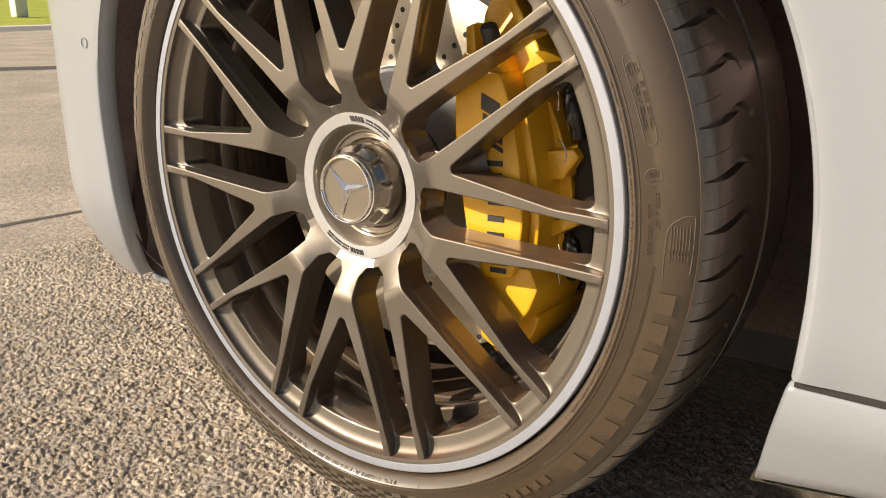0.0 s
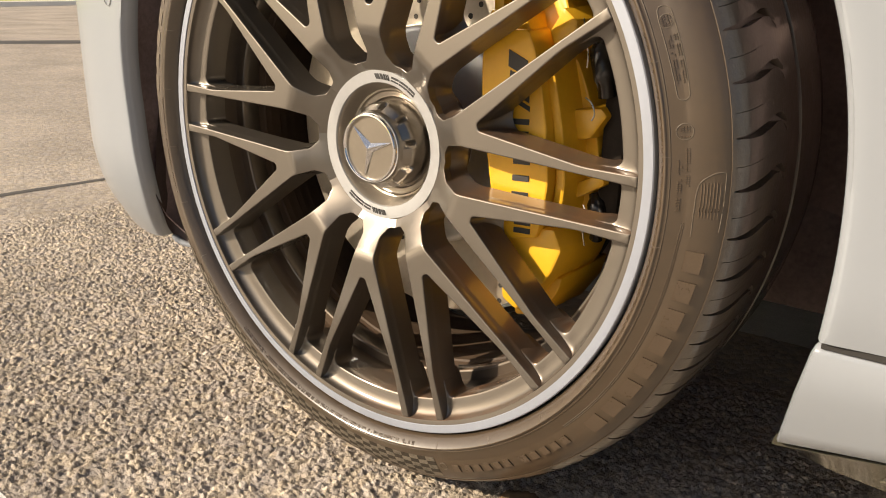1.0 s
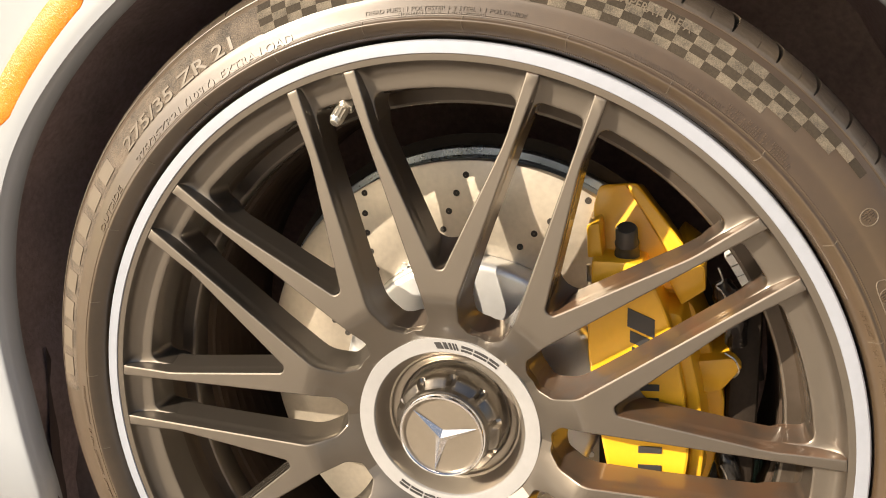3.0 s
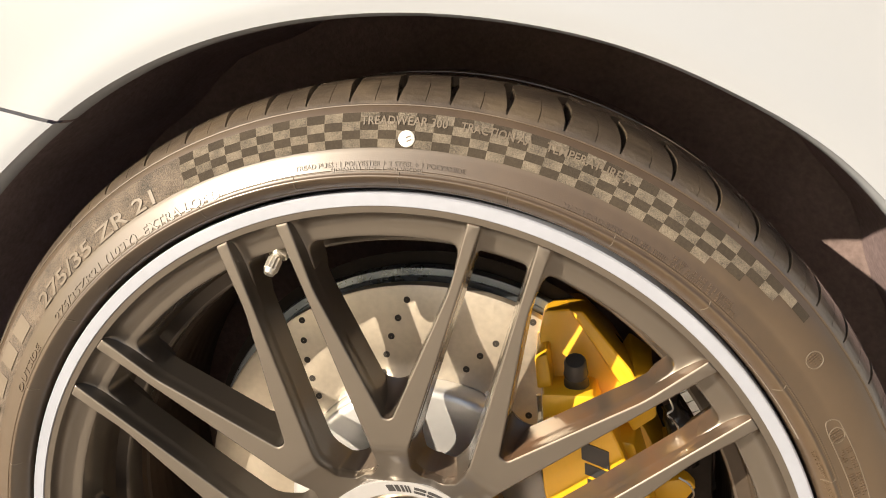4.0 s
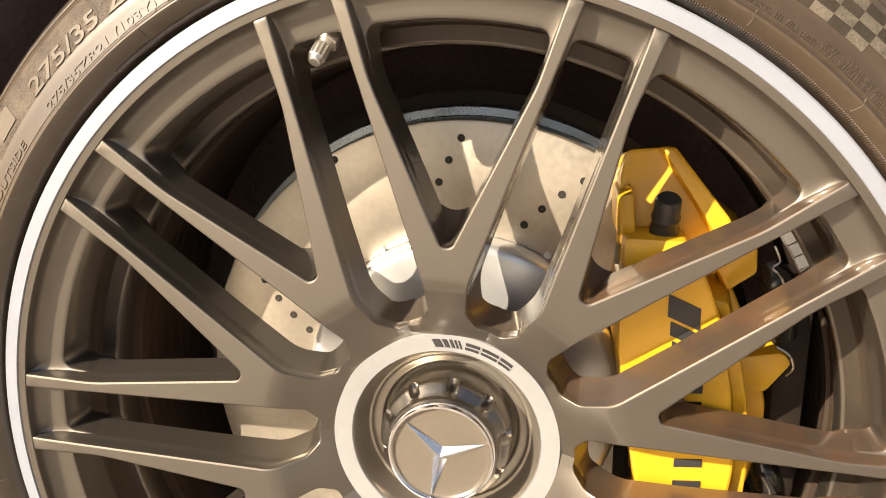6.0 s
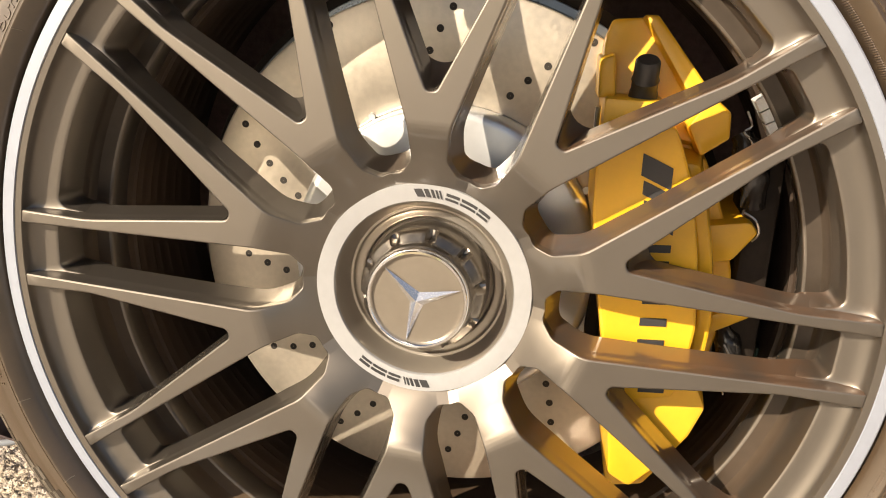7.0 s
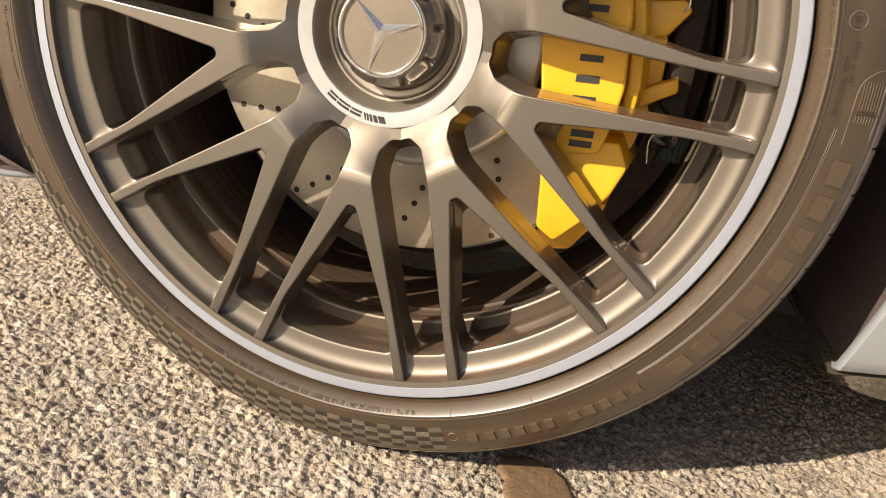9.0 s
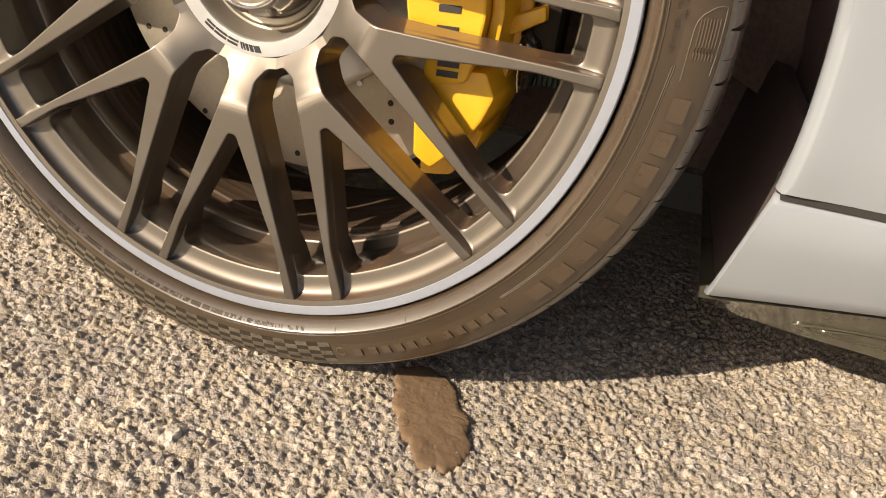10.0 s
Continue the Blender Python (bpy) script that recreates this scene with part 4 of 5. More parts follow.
part("pad_backing", box((0.010, 0.010, 0.17), (0.112, 0.094, 0.02), 0.002), M_DARKSTEEL, caliper)
part("brake_hose", tube(smooth_curve([(0.215, 0.10, 0.12), (0.222, 0.095, 0.09), (0.220, 0.10, 0.06), (0.226, 0.11, 0.02)], 4), 0.004, 8), M_RUBBERCAP, caliper)
part("spring_clip", tube(smooth_curve([(0.189, 0.052, 0.124), (0.192, 0.049, 0.116), (0.188, 0.048, 0.112), (0.193, 0.048, 0.107), (0.196, 0.050, 0.098), (0.195, 0.052, 0.086)], 4), 0.0007, 6), M_SPRING, caliper, "thin bent spring clip")
part("spring_clip", tube(smooth_curve([(0.196, 0.052, 0.062), (0.203, 0.050, 0.058), (0.206, 0.050, 0.050), (0.203, 0.052, 0.044)], 4), 0.0007, 6), M_SPRING, caliper, "thin bent spring clip")
part("spring_clip", tube(smooth_curve([(0.198, 0.060, -0.030), (0.203, 0.058, -0.040), (0.200, 0.058, -0.050), (0.202, 0.060, -0.066)], 4), 0.0007, 6), M_SPRING, caliper, "thin bent spring clip")
part("pad_carrier", box((0.022, 0.05, 0.15), (0.212, 0.100, 0.020), 0.006), M_DARKSTEEL, caliper, "dark pad carrier")
part("wiring_connector", tube(smooth_curve([(0.193, 0.078, 0.106), (0.198, 0.072, 0.094), (0.203, 0.071, 0.078), (0.205, 0.074, 0.062)], 3), [0.007] * 2 + [0.010] * 5 + [0.008] * 3, 10), M_GLOSSBLACK, caliper, "glossy black wiring connector")
part("wiring_connector", tube(smooth_curve([(0.199, 0.080, -0.024), (0.204, 0.076, -0.036), (0.206, 0.076, -0.050), (0.203, 0.080, -0.064)], 3), [0.006] * 2 + [0.009] * 5 + [0.006] * 3, 10), M_GLOSSBLACK, caliper, "glossy black wiring connector")
part("caliper_bolt", tube([(0.1045, 0.066, 0.103), (0.1045, 0.0475, 0.103), (0.1045, 0.0465, 0.103), (0.1045, 0.0462, 0.103)], [0.0052, 0.0052, 0.0046, 0.0022], 12), M_VALVE, caliper, "silver bolt head", sharp=30)
part("pad_pin", tube([(0.1008, 0.060, 0.108), (0.1008, 0.058, 0.121)], 0.0018, 8), M_VALVE, caliper, "thin silver pin")

connector = part("finned_connector", box((0.030, 0.016, 0.022), (0.2190, 0.122, -0.060), 0.001), M_GREEN, caliper, "dark green finned plastic connector", smooth=False)
for k in range(7):
    part("fin", box((0.0022, 0.006, 0.021), (0.2060 + 0.0043 * k, 0.1125, -0.060), 0.0004, segments=1), M_GREEN, connector, smooth=False)

# ---- body panels ----
ARCH_A = [-30, -13, -7.5, -1, 4, 10, 20, 30, 40, 45, 50, 55.4, 60.6, 65.6, 70, 75, 81, 85, 90, 95, 100, 106, 112, 118.5, 126.6, 136, 143.5, 150, 158, 166, 174, 182, 190.8, 197, 201.5, 204, 210]
ARCH_R = [0.430, 0.4092, 0.4048, 0.4009, 0.3994, 0.3987, 0.3985, 0.3992, 0.4008, 0.4005, 0.3982, 0.3945, 0.3925, 0.3908, 0.3890, 0.3873, 0.3866, 0.3863, 0.3864, 0.3873, 0.3883, 0.3897, 0.3905, 0.3912, 0.3914, 0.3935, 0.3962, 0.3975, 0.3955, 0.3910, 0.3860, 0.3805, 0.3828, 0.4000, 0.4320, 0.4560, 0.5000]


def arch_r(a):
    """Radius of the arch edge, eased between the given angles."""
    return sum(interp(a + d, ARCH_A, ARCH_R) * w for d, w in ((-4, 1), (-2, 2), (0, 3), (2, 2), (4, 1))) / 9


def body_y(x, z):
    """Depth of the painted surface."""
    y = 0.020 + 0.045 * x
    if x < -0.43:
        y += 3.2 * (-0.43 - x) ** 2
    if z > 0.74:
        y += 0.5 * (z - 0.74) ** 2
    if z < 0.30:
        y += 2.6 * (0.30 - z) ** 2
    return y


def panel(a0, a1, steps, dirs, zmin, zmax, reach):
    """A skin from the arch edge outward; dirs maps the arch angle to the way the skin runs."""
    bm = bmesh.new()
    cols = []
    da, db = dirs
    for i in range(steps + 1):
        a = a0 + (a1 - a0) * i / steps
        r = arch_r(a)
        ex, ez = r * math.cos(radians(a)), H + r * math.sin(radians(a))
        d = radians(interp(a, da, db))
        nx, nz = math.cos(radians(a)), math.sin(radians(a))
        roll = interp(a, [20, 55, 120, 150], [1.0, 0.25, 0.25, 0.8])
        col = []
        # rolled inner flange
        for off, dep in ((0.0016, 0.0170), (0.0004, 0.0140), (0.0, 0.0115), (0.0004, 0.0075), (0.0014, 0.0042), (0.0028, 0.0020), (0.0044, 0.0006)):
            x, z = ex + nx * off * roll, ez + nz * off * roll
            col.append((x, body_y(x, z) + dep, z))
        for s in (0.0062 * roll, 0.0085, 0.011, 0.016, 0.03, 0.05, 0.08, 0.12, 0.17, 0.23, 0.30, 0.40, 0.55, 0.75):
            s = min(s, reach)
            x, z = ex + math.cos(d) * s, ez + math.sin(d) * s
            z = min(max(z, zmin), zmax)
            y = body_y(x, z) - 0.003 * math.exp(-((s - 0.012) / 0.02) ** 2)
            col.append((x, y, z))
        cols.append([bm.verts.new(p) for p in col])
    for p, q in zip(cols, cols[1:]):
        for i in range(len(p) - 1):
            bm.faces.new((p[i], p[i + 1], q[i + 1], q[i]))
    bmesh.ops.remove_doubles(bm, verts=bm.verts, dist=2e-4)
    bmesh.ops.dissolve_degenerate(bm, edges=bm.edges, dist=1e-5)
    return bm


part("front_fender", panel(-13.0, 120.8, 120, ([-13, 0, 40, 85, 110, 120.8], [-2, 4, 40, 85, 125, 164]), 0.2535, 1.05, 0.75), M_PAINT, car, "glossy white front fender with rolled arch edge", sharp=60)
bumper = part("front_bumper", panel(121.3, 203.8, 90, ([121.3, 135, 150, 180, 203.8], [164, 166, 170, 182, 184]), 0.160, 1.05, 0.75), M_PAINT, car, "white front bumper corner meeting the wheel arch", sharp=60)


def strip(r_in, r_out, a0, a1, proud, steps=24):
    """A curved plate on the body skin, following the arch."""
    rows = []
    for i in range(steps + 1):
        t = i / steps
        a = a0 + (a1 - a0) * t
        ra = arch_r(a)
        taper = min(1, 0.55 + 6 * min(t, 1 - t))
        mid = (r_in + r_out) / 2
        half = (r_out - r_in) / 2 * taper
        ring = []
        for r, p in ((mid - half, -0.001), (mid - half, proud * 0.7), (mid - half * 0.8, proud), (mid + half * 0.8, proud), (mid + half, proud * 0.7), (mid + half, -0.001)):
            x, z = (ra + r) * math.cos(radians(a)), H + (ra + r) * math.sin(radians(a))
            ring.append((x, body_y(x, z) - p, z))
        rows.append(ring)
    return loft(rows)


lip_start = [(-0.386, 0.024, 0.228), (-0.393, 0.036, 0.203), (-0.400, 0.047, 0.178)]
lip_end = [(-0.402, 0.056, 0.165), (-0.396, 0.062, 0.157), (-0.383, 0.066, 0.153), (-0.364, 0.074, 0.152), (-0.340, 0.090, 0.152), (-0.300, 0.120, 0.153)]
lip_path = smooth_curve(lip_end, 4)
part("bumper_lip", tube(lip_path, [min(0.0012 + 0.0012 * k, 0.0052 - 0.0042 * k / len(lip_path)) for k in range(len(lip_path))], 10), M_PAINT, bumper, "rolled lower end of the bumper")
panel_path = smooth_curve(lip_start + lip_end, 4)
panel_rows = [[(p[0] + 0.001, p[1] + 0.002, p[2]) for p in panel_path], [(p[0] - 0.004, p[1] + 0.010, p[2] + 0.05) for p in panel_path], [(p[0] - 0.010, p[1] + 0.03, p[2] + 0.14) for p in panel_path]]
part("liner_front_panel", loft(panel_rows, caps=False, closed=False), M_DARKLINER, car, "black liner panel closing the arch behind the bumper")
part("side_marker", strip(0.017, 0.038, 128.0, 146.5, 0.0035), M_AMBER, bumper, "orange ribbed plastic side marker")
ring_bm = revolve([(0.0061, 0.0008), (0.0061, -0.0003), (0.0058, -0.0003), (0.0058, 0.0008)], 32, True)
sensor = part("parking_sensor", ring_bm, M_SENSOR, bumper, "thin ring of a flush parking sensor")
sensor.location = (-0.406, body_y(-0.406, 0.466) - 0.0026, 0.466)

# sill behind the wheel
def sill_rise(x):
    """How far the lower edge of the sill has climbed behind its front corner."""
    return interp(x, [0.3785, 0.52, 0.75, 1.2], [0.0, 0.0195, 0.036, 0.040])


SILL_Z = [0.1430, 0.1445, 0.1470, 0.16, 0.20, 0.242, 0.247, 0.249]
SILL_IN = [0.046, 0.040, 0.0355, 0.030, 0.016, 0.006, 0.009, 0.014]
rows = []
for x_off in [0.0, 0.002, 0.006, 0.02, 0.06, 0.15, 0.4, 0.9, 1.6]:
    ring = []
    for z, edge in ((0.2490, 0.4005), (0.2470, 0.3988), (0.2420, 0.3972), (0.2000, 0.3888), (0.1600, 0.3817), (0.1470, 0.3793), (0.1445, 0.3786), (0.1430, 0.3790)):
        x = edge + x_off
        y = 0.020 + 0.045 * x + interp(z, SILL_Z, SILL_IN)
        if x_off == 0:
            y += 0.004
        ring.append((x, y, z + sill_rise(x) * (0.249 - z) / 0.106))
    rows.append(ring)
flange = [(p[0] + 0.003, p[1] + 0.014, min(p[2], 0.2470)) for p in rows[0]]
part("side_sill", loft([flange] + rows, caps=False, closed=False), M_PAINT, car, "white side sill behind the front wheel", sharp=50)
rows = []
for x in (0.4035, 0.41, 0.5, 0.8, 1.4, 2.0):
    y = 0.020 + 0.045 * x
    rows.append([(x, y + 0.0065, 0.2475), (x, y + 0.0065, 0.2545), (x, y + 0.05, 0.2545), (x, y + 0.05, 0.2475)])
part("panel_gap", loft(rows), M_SEAM, car, "dark gap between fender and sill")


def trim_low(x):
    return interp(x, [0.3755, 0.386, 0.413, 0.464, 0.54, 0.9], [0.1330, 0.1222, 0.1165, 0.1115, 0.1070, 0.102])


def trim_y(x, z):
    """Depth of the sloping outer face of the trim."""
    top = 0.1405 + sill_rise(x)
    return 0.020 + 0.045 * x + 0.042 + 0.030 * (top - z) / max(top - trim_low(x), 0.004)


rows = []
for x in (0.3755, 0.380, 0.386, 0.398, 0.413, 0.44, 0.464, 0.50, 0.54, 0.60, 0.8, 2.0):
    y, low, top = 0.020 + 0.045 * x, trim_low(x), 0.1405 + sill_rise(x)
    rows.append([(x, y + 0.050, top + 0.002), (x, y + 0.042, top), (x + 0.001, y + 0.058, (top + low) / 2), (x + 0.002, y + 0.071, low + 0.0012), (x + 0.004, y + 0.076, low), (x + 0.02, y + 0.30, low - 0.001), (x, y + 0.30, top + 0.002)])
part("sill_trim", loft(rows), M_TRIM, car, "black plastic trim under the sill", sharp=30)
recess = []
for k, d in ((1.0, 0.0006), (0.97, -0.0014), (0.90, -0.0016), (0.84, 0.0004), (0.70, 0.0006), (0.66, -0.0012), (0.60, -0.0012), (0.55, 0.0004)):
    ring = []
    for i in range(48):
        t = 2 * math.pi * i / 48
        x = 0.528 + 0.074 * k * math.cos(t)
        z = 0.1285 + 0.0030 * math.cos(t) + 0.0080 * k * math.sin(t)
        ring.append((x, trim_y(x, z) + d, z))
    recess.append(ring)
part("trim_recess", loft(recess, caps=False), M_TRIM, car, "oval jacking-point recess")

# wheel arch liner and inner closing walls
def skin_y(x, z):
    """Depth of the outer skin, sill included."""
    if x > 0.2 and z < 0.26:
        return 0.020 + 0.045 * x + interp(z, [0.129, 0.143, 0.16, 0.20, 0.242, 0.26], [0.062, 0.048, 0.034, 0.020, 0.010, 0.006])
    return body_y(x, z)


liner = bmesh.new()
cols = []
for i in range(61):
    a = -13 + 225 * i / 60
    r = min(arch_r(a), 0.412) + 0.012 - 0.004 * max(0.0, a - 203)
    rib = 0.004 * math.sin(i * 1.3)
    col = []
    for e, y in ((-0.0085, 0.0275), (-0.004, 0.034), (0.004, 0.045), (0.010, 0.09), (0.014, 0.18), (0.010, 0.30), (-0.05, 0.36), (-0.20, 0.38), (-0.33, 0.38)):
        rr = r + e + rib * (e > 0) + (0.010 if a < -8 and e < 0.005 else 0.0)
        x, z = rr * math.cos(radians(a)), H + rr * math.sin(radians(a))
        z = max(z, 0.154 if a > 90 else 0.13)
        col.append(liner.verts.new((x, max(y + 0.045 * x, skin_y(x, z) + 0.012 + 0.2 * (y - 0.0275)), z)))
    cols.append(col)
back_wall = bmesh.new()
back_cols = [[back_wall.verts.new(v.co) for v in col[5:]] for col in cols]
for bm, grid, last in ((liner, cols, 5), (back_wall, back_cols, 3)):
    for p, q in zip(grid, grid[1:]):
        for i in range(last):
            bm.faces.new((p[i], p[i + 1], q[i + 1], q[i]))
bmesh.ops.delete(liner, geom=[v for v in liner.verts if not v.link_faces], context="VERTS")
for bm in (liner, back_wall):
    bmesh.ops.remove_doubles(bm, verts=bm.verts, dist=2e-4)
part("arch_liner", liner, M_LINER, car, "black felt wheel arch liner")
part("arch_inner_wall", back_wall, M_INNER, car, "dark inner wall of the wheel arch")
rows = []
for z, x in ((0.128, 0.3815), (0.15, 0.385), (0.20, 0.3935), (0.290, 0.4085)):
    y = 0.020 + 0.045 * x + interp(z, [0.10, 0.131, 0.16, 0.20, 0.25], [0.068, 0.058, 0.042, 0.026, 0.018])
    rows.append([(x + 0.008, y + 0.012, z), (x + 0.004, y + 0.03, z), (x - 0.004, 0.42, z), (x + 0.012, 0.42, z), (x + 0.012, y, z)])
part("liner_rear_panel", loft(rows), M_DARKLINER, car, "black liner panel ahead of the sill")
part("underbody", box((4.4, 1.40, 0.03), (1.45, 1.12, 0.16), 0.004), M_DARKLINER, car, "dark underbody plate")
part("floor_pan", box((3.2, 0.29, 0.03), (2.03, 0.275, 0.175), 0.004), M_DARKLINER, car, "dark floor pan behind the wheel")
part("inner_wing", box((1.00, 0.02, 0.46), (0.03, 0.428, 0.365), 0.004), M_INNER, car, "dark inner wing behind the brake")
part("suspension_arm", tube([(0.03, 0.20, 0.27), (0.05, 0.40, 0.22), (0.06, 0.62, 0.20)], 0.022, 12), M_DARKSTEEL, car)

# ---- ground ----
def ground_mesh():
    """One sheet: coarse aggregate in relief round the wheel, widening cells out to the horizon."""
    fine = 0.0017
    xs = np.arange(-1.14, 0.62, fine)
    ys = np.arange(-0.34, 0.42, fine)

    def spread(v):
        step, lo, out = fine, v[0], []
        while lo > -400:
            step = step * (1.035 if step < 0.006 else 1.25)
            lo -= step
            out.append(lo)
        step, hi, up = fine, v[-1], []
        while hi < 400:
            step = step * (1.035 if step < 0.006 else 1.25)
            hi += step
            up.append(hi)
        return np.concatenate([out[::-1], v, up])

    X, Y = np.meshgrid(spread(xs), spread(ys), indexing="ij")
    rng = np.random.default_rng(5)
    Z = np.zeros_like(X)
    S = np.full_like(X, 0.45)
    near = (X > -1.22) & (X < 0.70) & (Y > -0.42) & (Y < 0.50)
    px, py = X[near], Y[near]
    z, s = np.zeros_like(px), np.zeros_like(px)
    for cell, high, weight in ((0.0078, 0.0041, 1.0), (0.0036, 0.0025, 0.65)):
        n = 400
        jx, jy, hh, cc, kx, ky = rng.random((6, n, n))
        gx, gy = px / cell, py / cell
        ix, iy = np.floor(gx).astype(int), np.floor(gy).astype(int)
        f1 = np.full(px.shape, 9.0)
        f2 = np.full(px.shape, 9.0)
        h1, c1, tx = np.zeros((3,) + px.shape)
        for dx in (-1, 0, 1):
            for dy in (-1, 0, 1):
                a, b = (ix + dx) % n, (iy + dy) % n
                ox, oy = gx - (ix + dx + jx[a, b]), gy - (iy + dy + jy[a, b])
                d = np.hypot(ox, oy)
                closer = d < f1
                f2 = np.where(closer, f1, np.minimum(f2, d))
                h1, c1 = np.where(closer, hh[a, b], h1), np.where(closer, cc[a, b], c1)
                tx = np.where(closer, ox * (kx[a, b] - 0.5) + oy * (ky[a, b] - 0.5), tx)
                f1 = np.where(closer, d, f1)
        dome = np.clip((f2 - f1) * 3.2, 0, 1) ** 0.5
        z += high * dome * np.clip(0.25 + 0.75 * h1 + 1.9 * tx, 0.05, 1.3)
        # random tone per stone, darkened towards its rim as painted crevice shade
        s += weight * (0.15 + 0.85 * c1) * (0.30 + 0.70 * np.clip(dome * 1.6, 0, 1)) / 1.5
    z += 0.0019 * (rng.random(px.shape) - 0.5)
    s += 0.22 * (rng.random(px.shape) - 0.5)
    Z[near] = z - 0.0050
    S[near] = s
    fade = np.clip(np.minimum.reduce([X + 1.22, 0.70 - X, Y + 0.42, 0.50 - Y]) / 0.10, 0, 1)
    Z *= fade
    S = S * fade + 0.56 * (1 - fade)
    nx, ny = X.shape
    verts = np.stack([X, Y, Z], -1).reshape(-1, 3)
    idx = np.arange(nx * ny).reshape(nx, ny)
    quads = np.stack([idx[:-1, :-1], idx[1:, :-1], idx[1:, 1:], idx[:-1, 1:]], -1).reshape(-1, 4)
    me = bpy.data.meshes.new("ground")
    me.from_pydata(verts.tolist(), [], quads.tolist())
    at = me.attributes.new("stone", "FLOAT", "POINT")
    at.data.foreach_set("value", S.reshape(-1).astype(np.float32))
    me.materials.append(M_ASPHALT)
    for p in me.polygons:
        p.use_smooth = True
    return me


tagged(new("ground", ground_mesh()), "coarse sunlit grey-brown asphalt with loose aggregate", "asphalt", kind="structure")


def blob(n, rx, ry, h, seed, rough=0.2):
    """A low uneven patch with a ragged rim."""
    rnd = random.Random(seed)
    bm = bmesh.new()
    ph = [rnd.random() * 6.28 for _ in range(6)]
    rings = []
    for f, z in ((1.0, -0.004), (0.96, 0.55), (0.85, 0.9), (0.6, 1.0), (0.3, 0.85)):
        ring = []
        for k in range(n):
            a = 2 * math.pi * k / n
            w = 1 + rough * (0.5 * math.sin(2 * a + ph[0]) + 0.35 * math.sin(3 * a + ph[1]) + 0.3 * math.sin(7 * a + ph[2]) + 0.35 * math.sin(13 * a + ph[3]) + 0.3 * math.sin(19 * a + ph[4]) + 0.3 * math.sin(27 * a + ph[5]))
            ring.append(bm.verts.new((rx * w * f * math.cos(a), ry * w * f * math.sin(a), (h * z if z > 0 else z) + (0.25 * h * (rnd.random() - 0.5) if z > 0 else 0))))
        rings.append(ring)
    for a, b in zip(rings, rings[1:]):
        for k in range(n):
            bm.faces.new((a[k], a[(k + 1) % n], b[(k + 1) % n], b[k]))
    bm.faces.new(rings[-1])
    return bm


def mud_mesh():
    """An uneven crust with a crumbling rim and a few cracks, thickest along its middle."""
    bm = bmesh.new()
    n, m = 220, 26
    rings = []
    for j in range(m + 1):
        f = 1.04 * (1 - (j / (m + 1)) ** 1.15)
        ring = []
        for k in range(n):
            a = 2 * math.pi * k / n
            c, d = math.cos(a), math.sin(a)
            edge = (abs(c / 0.0290) ** 2.8 + abs(d / 0.0670) ** 2.8) ** (-1 / 2.8)
            q = Vector((c * edge * 60, d * edge * 60, 3.0))
            edge *= 1 - 0.16 * noise.noise(q * 0.7) - 0.09 * noise.noise(q * 2.2) - 0.05 * noise.noise(q * 6.0)
            x, y = c * edge * f, d * edge * f
            p = Vector((x * 60, y * 60, 7.0))
            body = max(0.0, 1 - f ** 8)
            h = 0.0019 * body ** 0.5 + 0.0007 * noise.noise(p * 1.4) * body + 0.0014 * max(0.0, noise.noise(p * 4.0)) * f ** 3 * body
            crack = abs(noise.noise(p * 1.1 + Vector((0, 0, 9))))
            h -= 0.0016 * max(0.0, 1 - crack / 0.05) * f ** 2 * body
            ring.append(bm.verts.new((x, y, h - (0.004 if j == 0 else 0.0))))
        rings.append(ring)
    for a, b in zip(rings, rings[1:]):
        for k in range(n):
            bm.faces.new((a[k], a[(k + 1) % n], b[(k + 1) % n], b[k]))
    bm.faces.new(rings[-1])
    return bm


mud = part("mud_smear", mud_mesh(), M_MUD, None, "flattened smear of dried brown mud on the asphalt", sharp=70)
mud.location, mud.rotation_euler = (0.186, 0.010, 0.0006), (0, 0, radians(28))
tagged(mud, category="mud")
for i, (x, y, r) in enumerate(((0.010, -0.106, 0.0065), (-0.078, -0.103, 0.0045), (0.454, 0.126, 0.004), (0.06, -0.20, 0.0045), (0.235, 0.095, 0.0035))):
    p = part("pebble", blob(14, r, r * 0.8, r * 0.9, 20 + i, 0.25), M_STONE, None, "small pale loose stone on the asphalt", sharp=50)
    p.location = (x, y, -0.001)
    tagged(p, category="stone", group="loose stones")

# painted line, crack line, far shadow drawn as a strip, kerb and verge
line = bmesh.new()
n = 60
top = []
for i in range(n + 1):
    x = -1.2 + 1.25 * i / n
    edge = -0.216 + 0.2 * (x + 0.083) - 0.017 + 0.005 * math.sin(i * 1.7) + 0.004 * math.sin(i * 4.1)
    top.append((line.verts.new((x, edge, 0.0005)), line.verts.new((x + 0.02, edge - 0.10, 0.0005)), line.verts.new((x, edge + 0.002, -0.006))))
for a, b in zip(top, top[1:]):
    line.faces.new((a[0], b[0], b[1], a[1]))
    line.faces.new((a[0], a[2], b[2], b[0]))
# pale strip lying along the ground beneath the car
under = bmesh.new()
rows = [[under.verts.new((x, y + 0.004 * math.sin(31 * x + 9 * y), 0.0012)) for y in (0.628, 0.680, 0.740, 0.800)] for x in [-0.30 + 0.06 * k for k in range(32)]]
for p, q in zip(rows, rows[1:]):
    for k in range(3):
        under.faces.new((p[k], q[k], q[k + 1], p[k + 1]))
tagged(part("painted_line", under, M_LINE, None, "pale strip on the asphalt beneath the car", smooth=False), category="road marking")
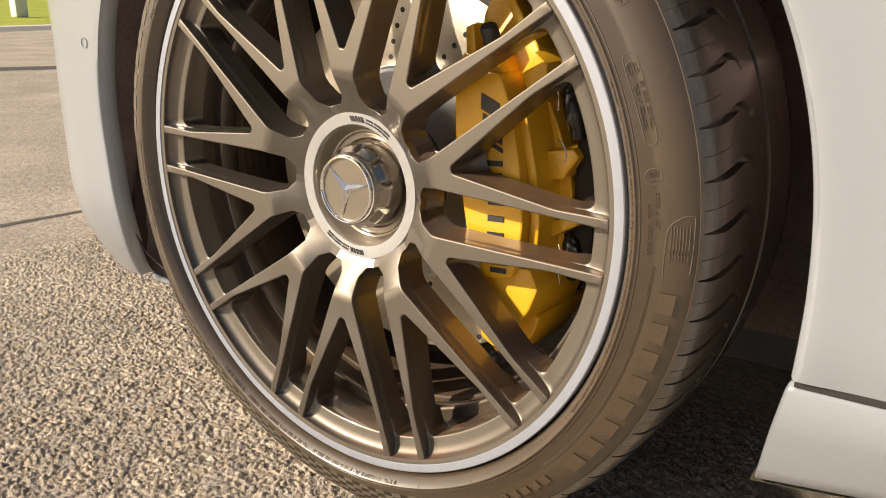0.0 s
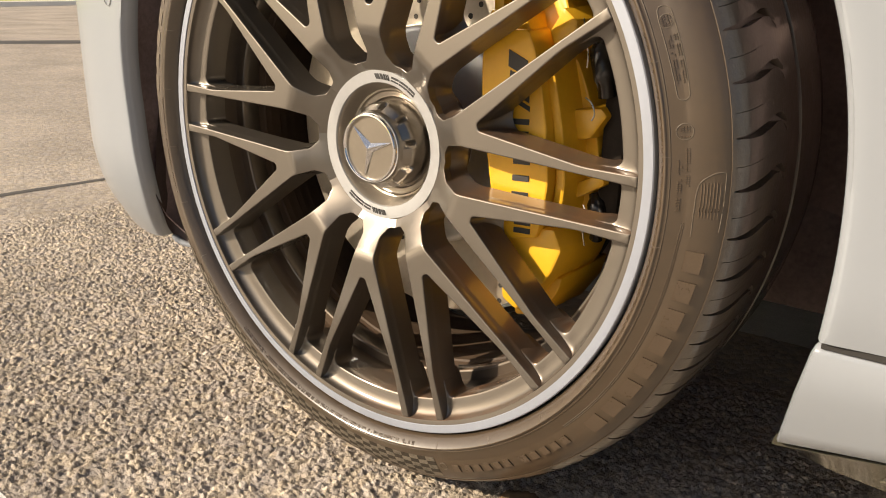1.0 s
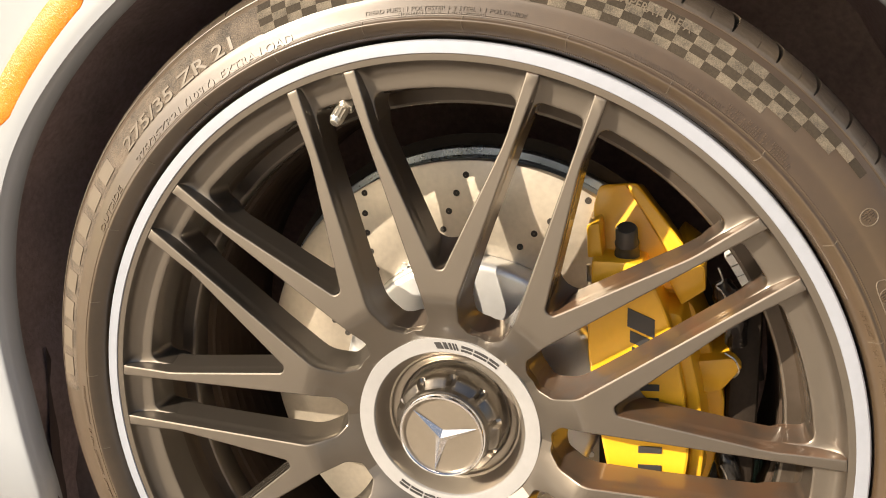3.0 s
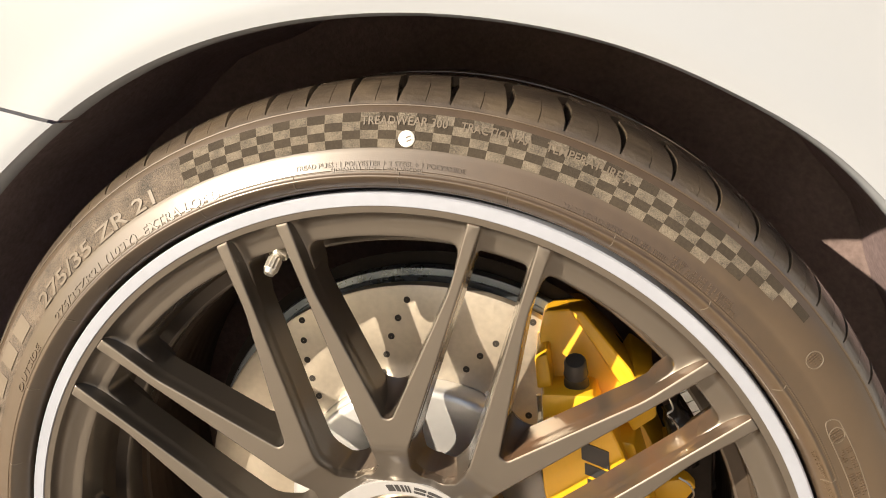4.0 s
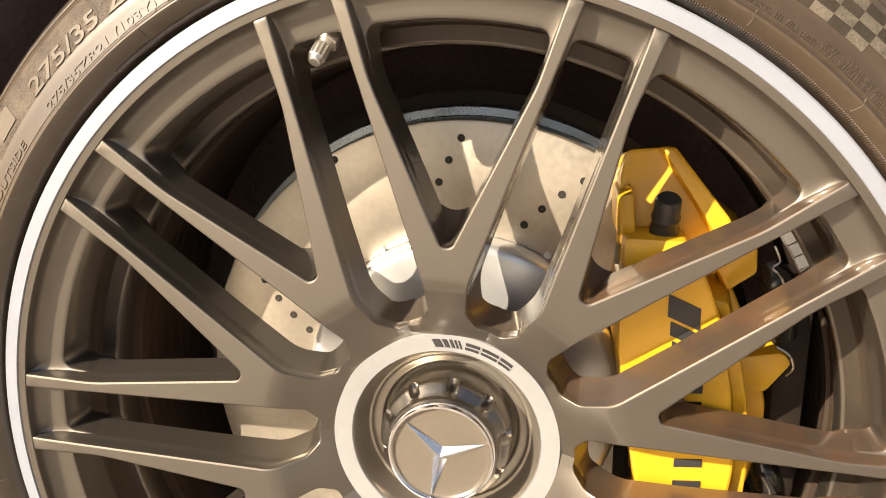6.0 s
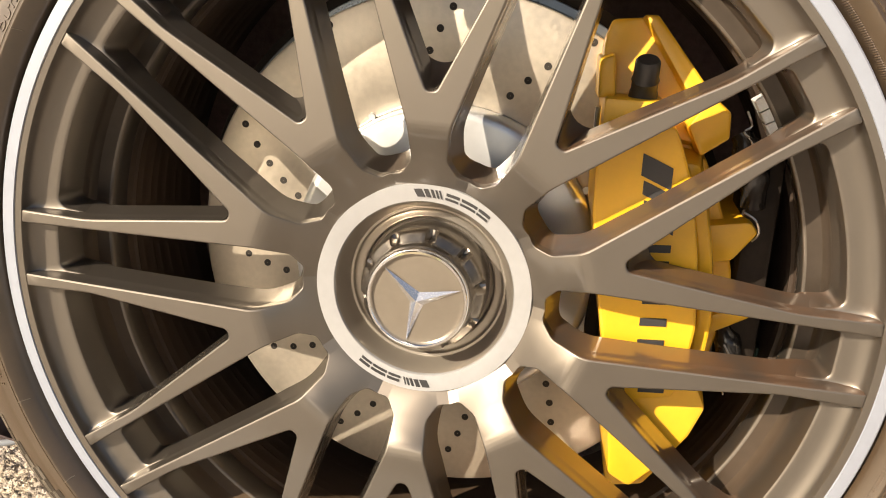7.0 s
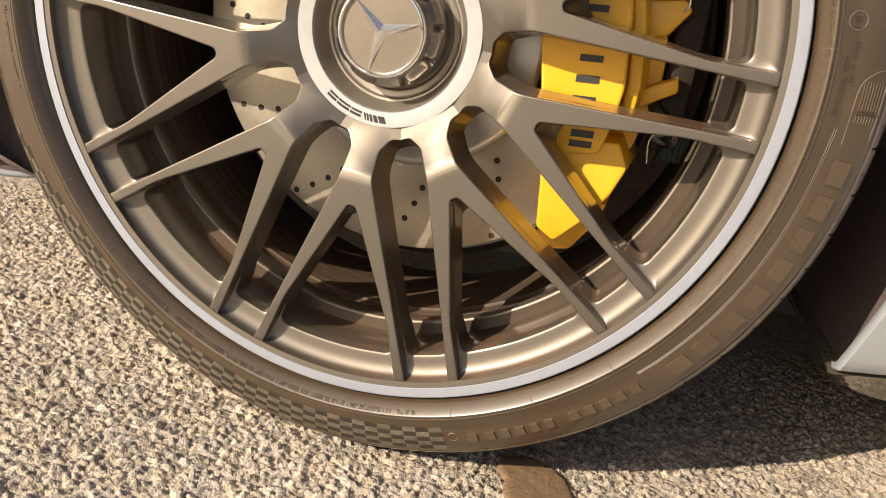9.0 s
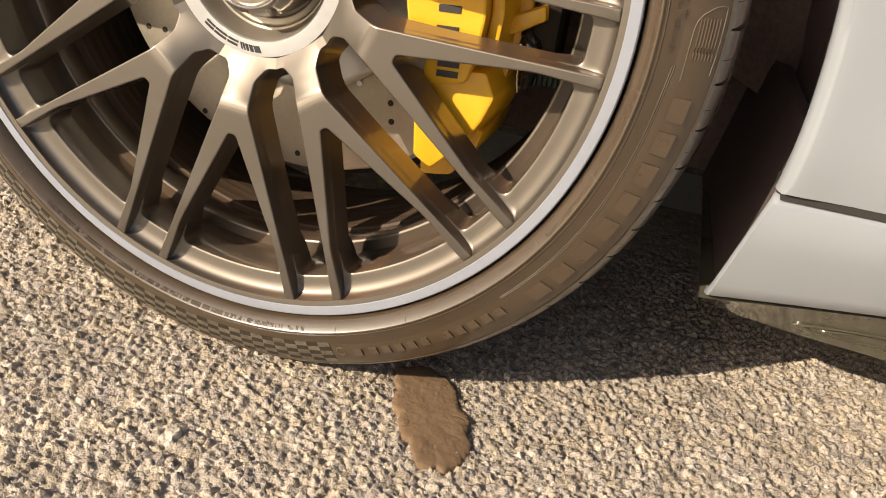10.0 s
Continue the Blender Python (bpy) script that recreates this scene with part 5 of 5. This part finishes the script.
tagged(part("painted_line", line, M_LINE, None, "worn white parking line painted on asphalt", smooth=False), category="road marking")


def ground_strip(name, pts, width, z, mat, label):
    bm = bmesh.new()
    prev = None
    for i, p in enumerate(pts):
        p = Vector(p)
        d = (Vector(pts[min(i + 1, len(pts) - 1)]) - Vector(pts[max(i - 1, 0)])).normalized()
        nrm = Vector((-d.y, d.x))
        w = width * (0.6 + 0.6 * abs(math.sin(i * 2.3)))
        pair = (bm.verts.new((*(p + nrm * w), z)), bm.verts.new((*(p - nrm * w), z)))
        if prev:
            bm.faces.new((prev[0], prev[1], pair[1], pair[0]))
        prev = pair
    return tagged(part(name, bm, mat, None, label, smooth=False), category="tar line")


ground_strip("crack_shadow_strip", [(-1.50, -0.60), (-1.45, -0.1), (-1.41, 0.33), (-1.39, 0.52), (-1.36, 0.9), (-1.3, 1.6), (-1.2, 2.6)], 0.012, 0.001, M_CRACKSHADOW, "dark crack line across the asphalt")
# a far cast shadow on the road, laid down as a dark strip
ground_strip("crack_shadow_strip", [(-7.2, 0.4), (-6.4, 1.9), (-5.95, 2.8), (-5.5, 3.8), (-4.8, 5.4)], 0.16, 0.002, M_CRACKSHADOW, "far shadow drawn as a dark band across the road")

rows = []
for s in (-30, 30):
    c = Vector((-14.5, 7.3)) + Vector((-0.37, 0.93)) * s
    o = Vector((-0.93, -0.37))
    rows.append([(*(c + o * d), z) for d, z in ((0.0, -0.02), (0.02, 0.004), (0.17, 0.075), (0.45, 0.085), (0.45, -0.02))])
tagged(part("kerb", loft(rows), M_KERB, None, "pale concrete kerb along the verge", smooth=False), category="kerb", kind="structure")
rows = []
for s in (-60, 60):
    c = Vector((-14.5, 7.3)) + Vector((-0.37, 0.93)) * s
    o = Vector((-0.93, -0.37))
    rows.append([(*(c + o * d), z) for d, z in ((0.46, -0.02), (0.46, 0.06), (4, 0.15), (60, 0.9), (60, -0.02))])
tagged(part("verge", loft(rows), M_GRASS, None, "sunlit green grass verge behind the kerb", smooth=False), category="grass", kind="structure")
post = part("utility_post", box((0.30, 0.30, 0.9), (-19.5, 9.6, 0.60), 0.03), M_BOX, None, "small white utility post standing on the grass")
tagged(post, category="post")
